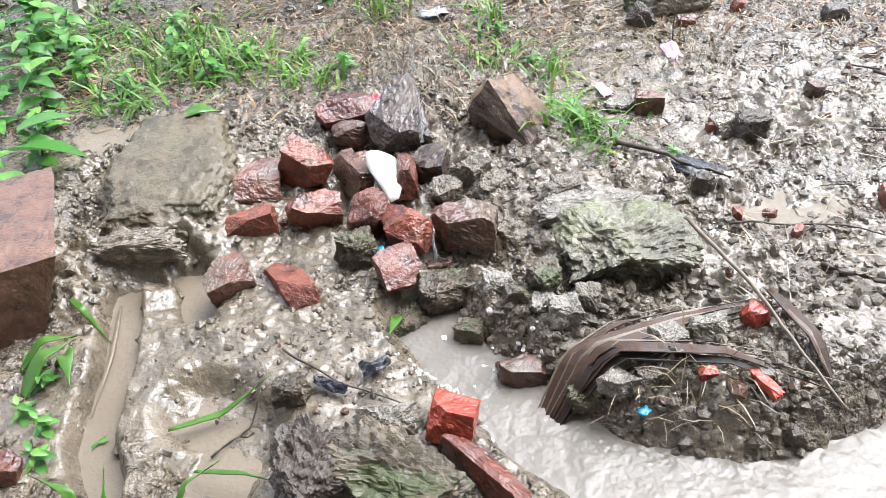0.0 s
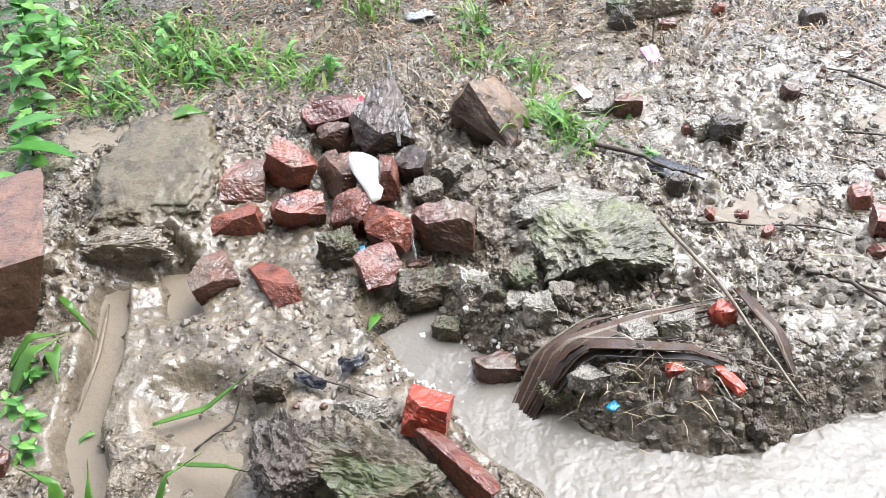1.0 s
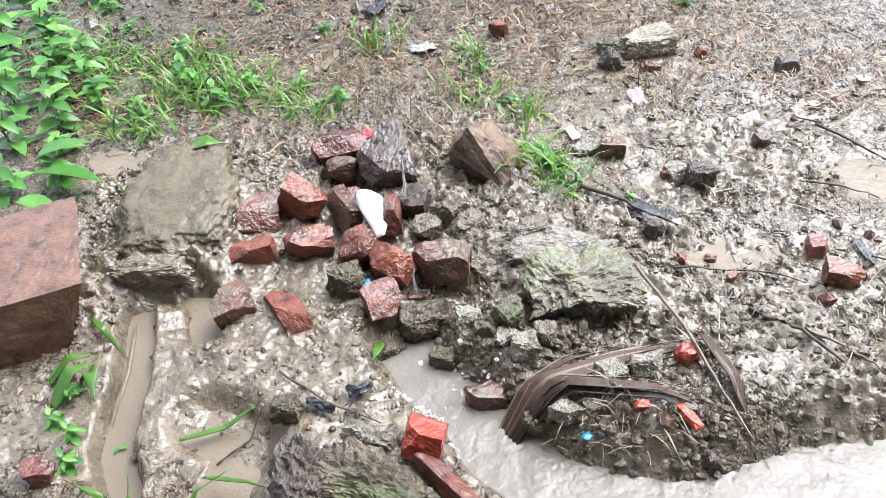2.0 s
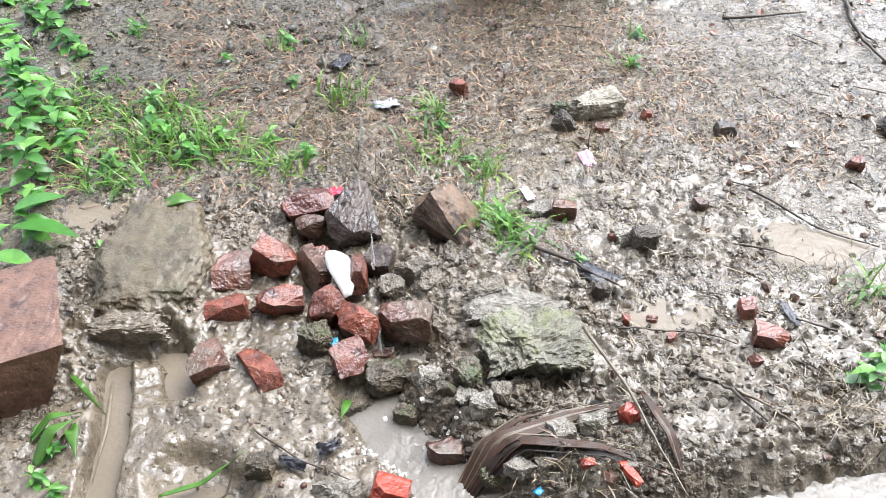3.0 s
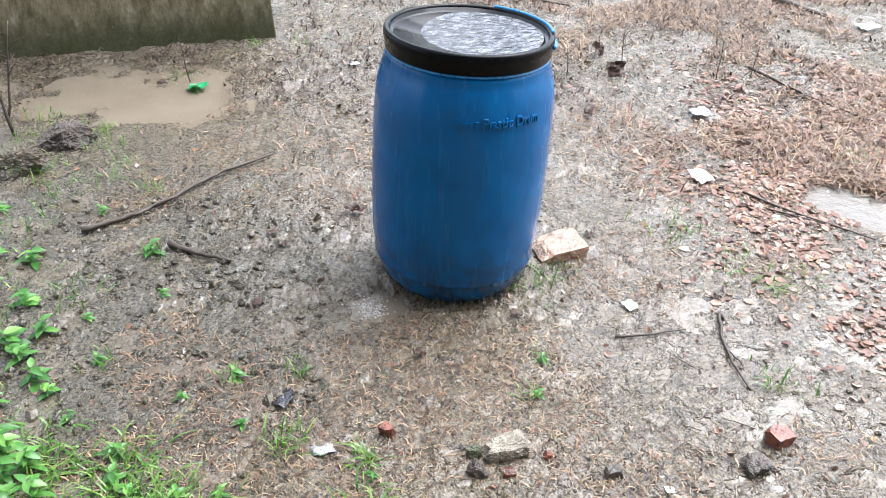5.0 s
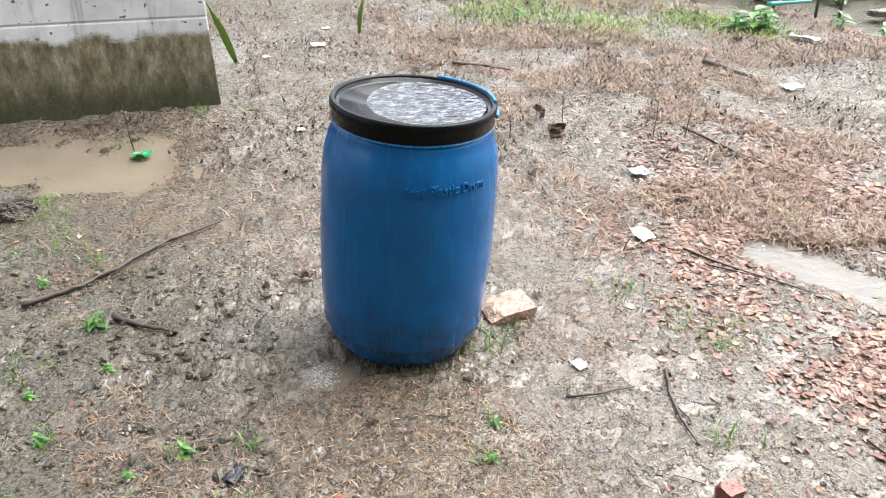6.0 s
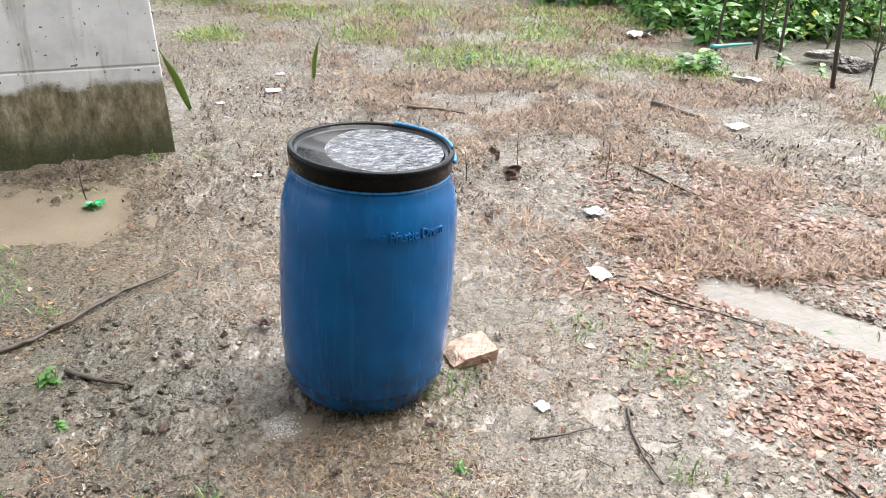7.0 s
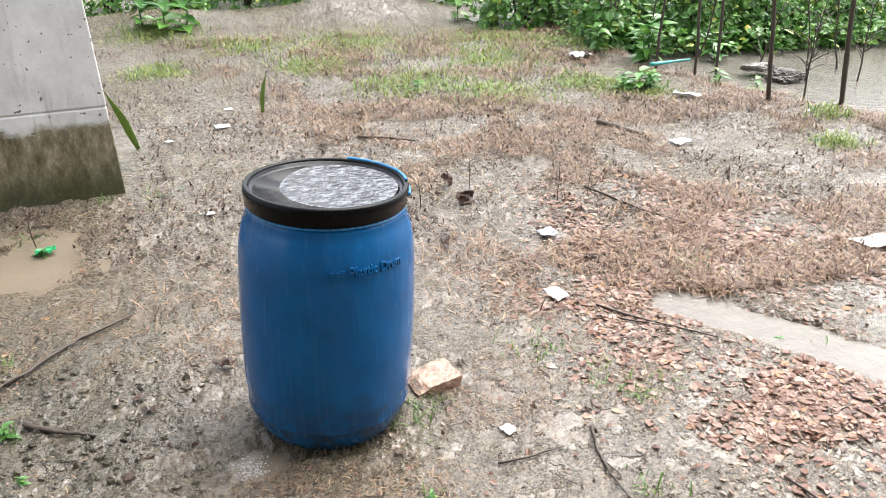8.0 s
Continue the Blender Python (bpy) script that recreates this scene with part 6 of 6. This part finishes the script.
sapling(1.35, 4.05, 0.22, 7, "dry bare weed stalk on the yard", 0.003)
sapling(-0.45, 1.21, 0.10, 8, "dark dead weed stalk on mud", 0.0016, 4)
sapling(0.335, 1.24, 0.10, 9, "dark dead weed stalk beside a pink scrap", 0.0016, 2)
for k, (x, y, h) in enumerate(((5.25, 6.25, 0.9), (5.5, 6.5, 1.1), (5.05, 6.75, 0.8), (5.7, 6.1, 0.9), (4.75, 5.6, 0.7), (5.9, 6.6, 1.2), (4.5, 6.9, 1.3), (4.1, 7.1, 1.2))):
    sapling(x, y, h, 20 + k, "bare twiggy sapling standing in flood water", 0.010, 9)

# ---- hedge behind ----


def bush(x, y, rx, ry, h, n, seed, size=(0.045, 0.11)):
    """A leafy bush: a few stems and a crown of many leaves with gaps."""
    rng = np.random.RandomState(seed)
    base = new("bush")
    z0 = max(gz(x, y), FLOOD_Z) - 0.03
    base.location = (x, y, z0)
    for k in range(5):
        a = rng.rand() * 6.28
        tip = Vector((math.cos(a) * rx * 0.6 * rng.rand(), math.sin(a) * ry * 0.6 * rng.rand(), h * (0.6 + 0.3 * rng.rand())))
        part("stem", tube([(0.1 * tip.x, 0.1 * tip.y, -0.05), tip * 0.5 + Vector((0.03, 0.02, 0.0)), tip], [0.018, 0.013, 0.006], 6), TWIG, base, smooth=True)
    c = rng.randn(n, 3)
    c /= np.linalg.norm(c, axis=1, keepdims=True)
    c[:, 2] = np.abs(c[:, 2])
    reach = (0.55 + 0.45 * rng.rand(n)) * (0.8 + 0.35 * fbm(c[:, 0] * 3 + seed, c[:, 1] * 3 + c[:, 2] * 2, 3))
    p = c * reach[:, None] * np.array([rx, ry, h])
    leaf_cloud("crown", p, c * 0.6 + np.array([0, -0.35, 0.6]) + 0.5 * rng.randn(n, 3), size, seed + 1, FOLIAGE, parent=base)
    return tagged(base, "dense wet green bush behind the yard", "bush", "bushes behind the yard")


B = 0
for x, y, rx, ry, h, n in ((4.35, 8.3, 0.75, 0.7, 1.3, 1300), (5.1, 8.05, 0.8, 0.6, 1.2, 1300), (6.0, 8.0, 0.9, 0.6, 1.1, 1300), (7.0, 8.1, 1.0, 0.7, 1.2, 1300), (8.2, 8.3, 1.1, 0.8, 1.4, 1200), (3.6, 9.3, 0.9, 0.7, 1.4, 1200), (4.6, 9.4, 1.2, 0.8, 2.0, 1300), (6.2, 9.3, 1.3, 0.8, 2.2, 1300), (7.9, 9.5, 1.4, 0.8, 2.2, 1200), (2.9, 11.0, 1.0, 0.8, 1.6, 900), (1.7, 11.5, 1.1, 0.7, 1.6, 900), (0.5, 11.4, 1.1, 0.7, 1.6, 900), (-0.4, 10.6, 0.6, 0.5, 1.1, 700), (-1.2, 11.0, 1.0, 0.7, 1.6, 800), (9.4, 8.0, 1.2, 1.0, 1.6, 900), (3.95, 7.75, 0.35, 0.3, 0.8, 260)):
    bush(x, y, rx, ry, h, int(1.7 * n), 200 + 7 * B)
    B += 1
cp = clumped(3200, 61, 3.9, 9.0, 6.9, 8.4, lambda x, y: soft(y - np.interp(x, [3.9, 4.6, 5.6, 7.4, 9], [7.7, 7.35, 7.35, 7.4, 7.2]), -0.1, 0.15))
leaf_cloud("creeper", np.column_stack([cp, np.maximum(ground_z(cp[:, 0], cp[:, 1]), FLOOD_Z) + 0.05 + 0.22 * lrng.rand(len(cp))]), np.column_stack([0.5 * lrng.randn(len(cp), 2) - [0, 0.3], np.ones(len(cp))]), (0.06, 0.13), 62, FOLIAGE, "low green creeper spreading over the far bank", "creeper")
# unseen big bushes added behind the others, for tall trees' shade and mass
for k in range(9):
    bush(-5 + 2.6 * k, 14.0 + 0.6 * (k % 2), 1.8, 1.0, 3.2, 900, 400 + 5 * k, (0.12, 0.26))
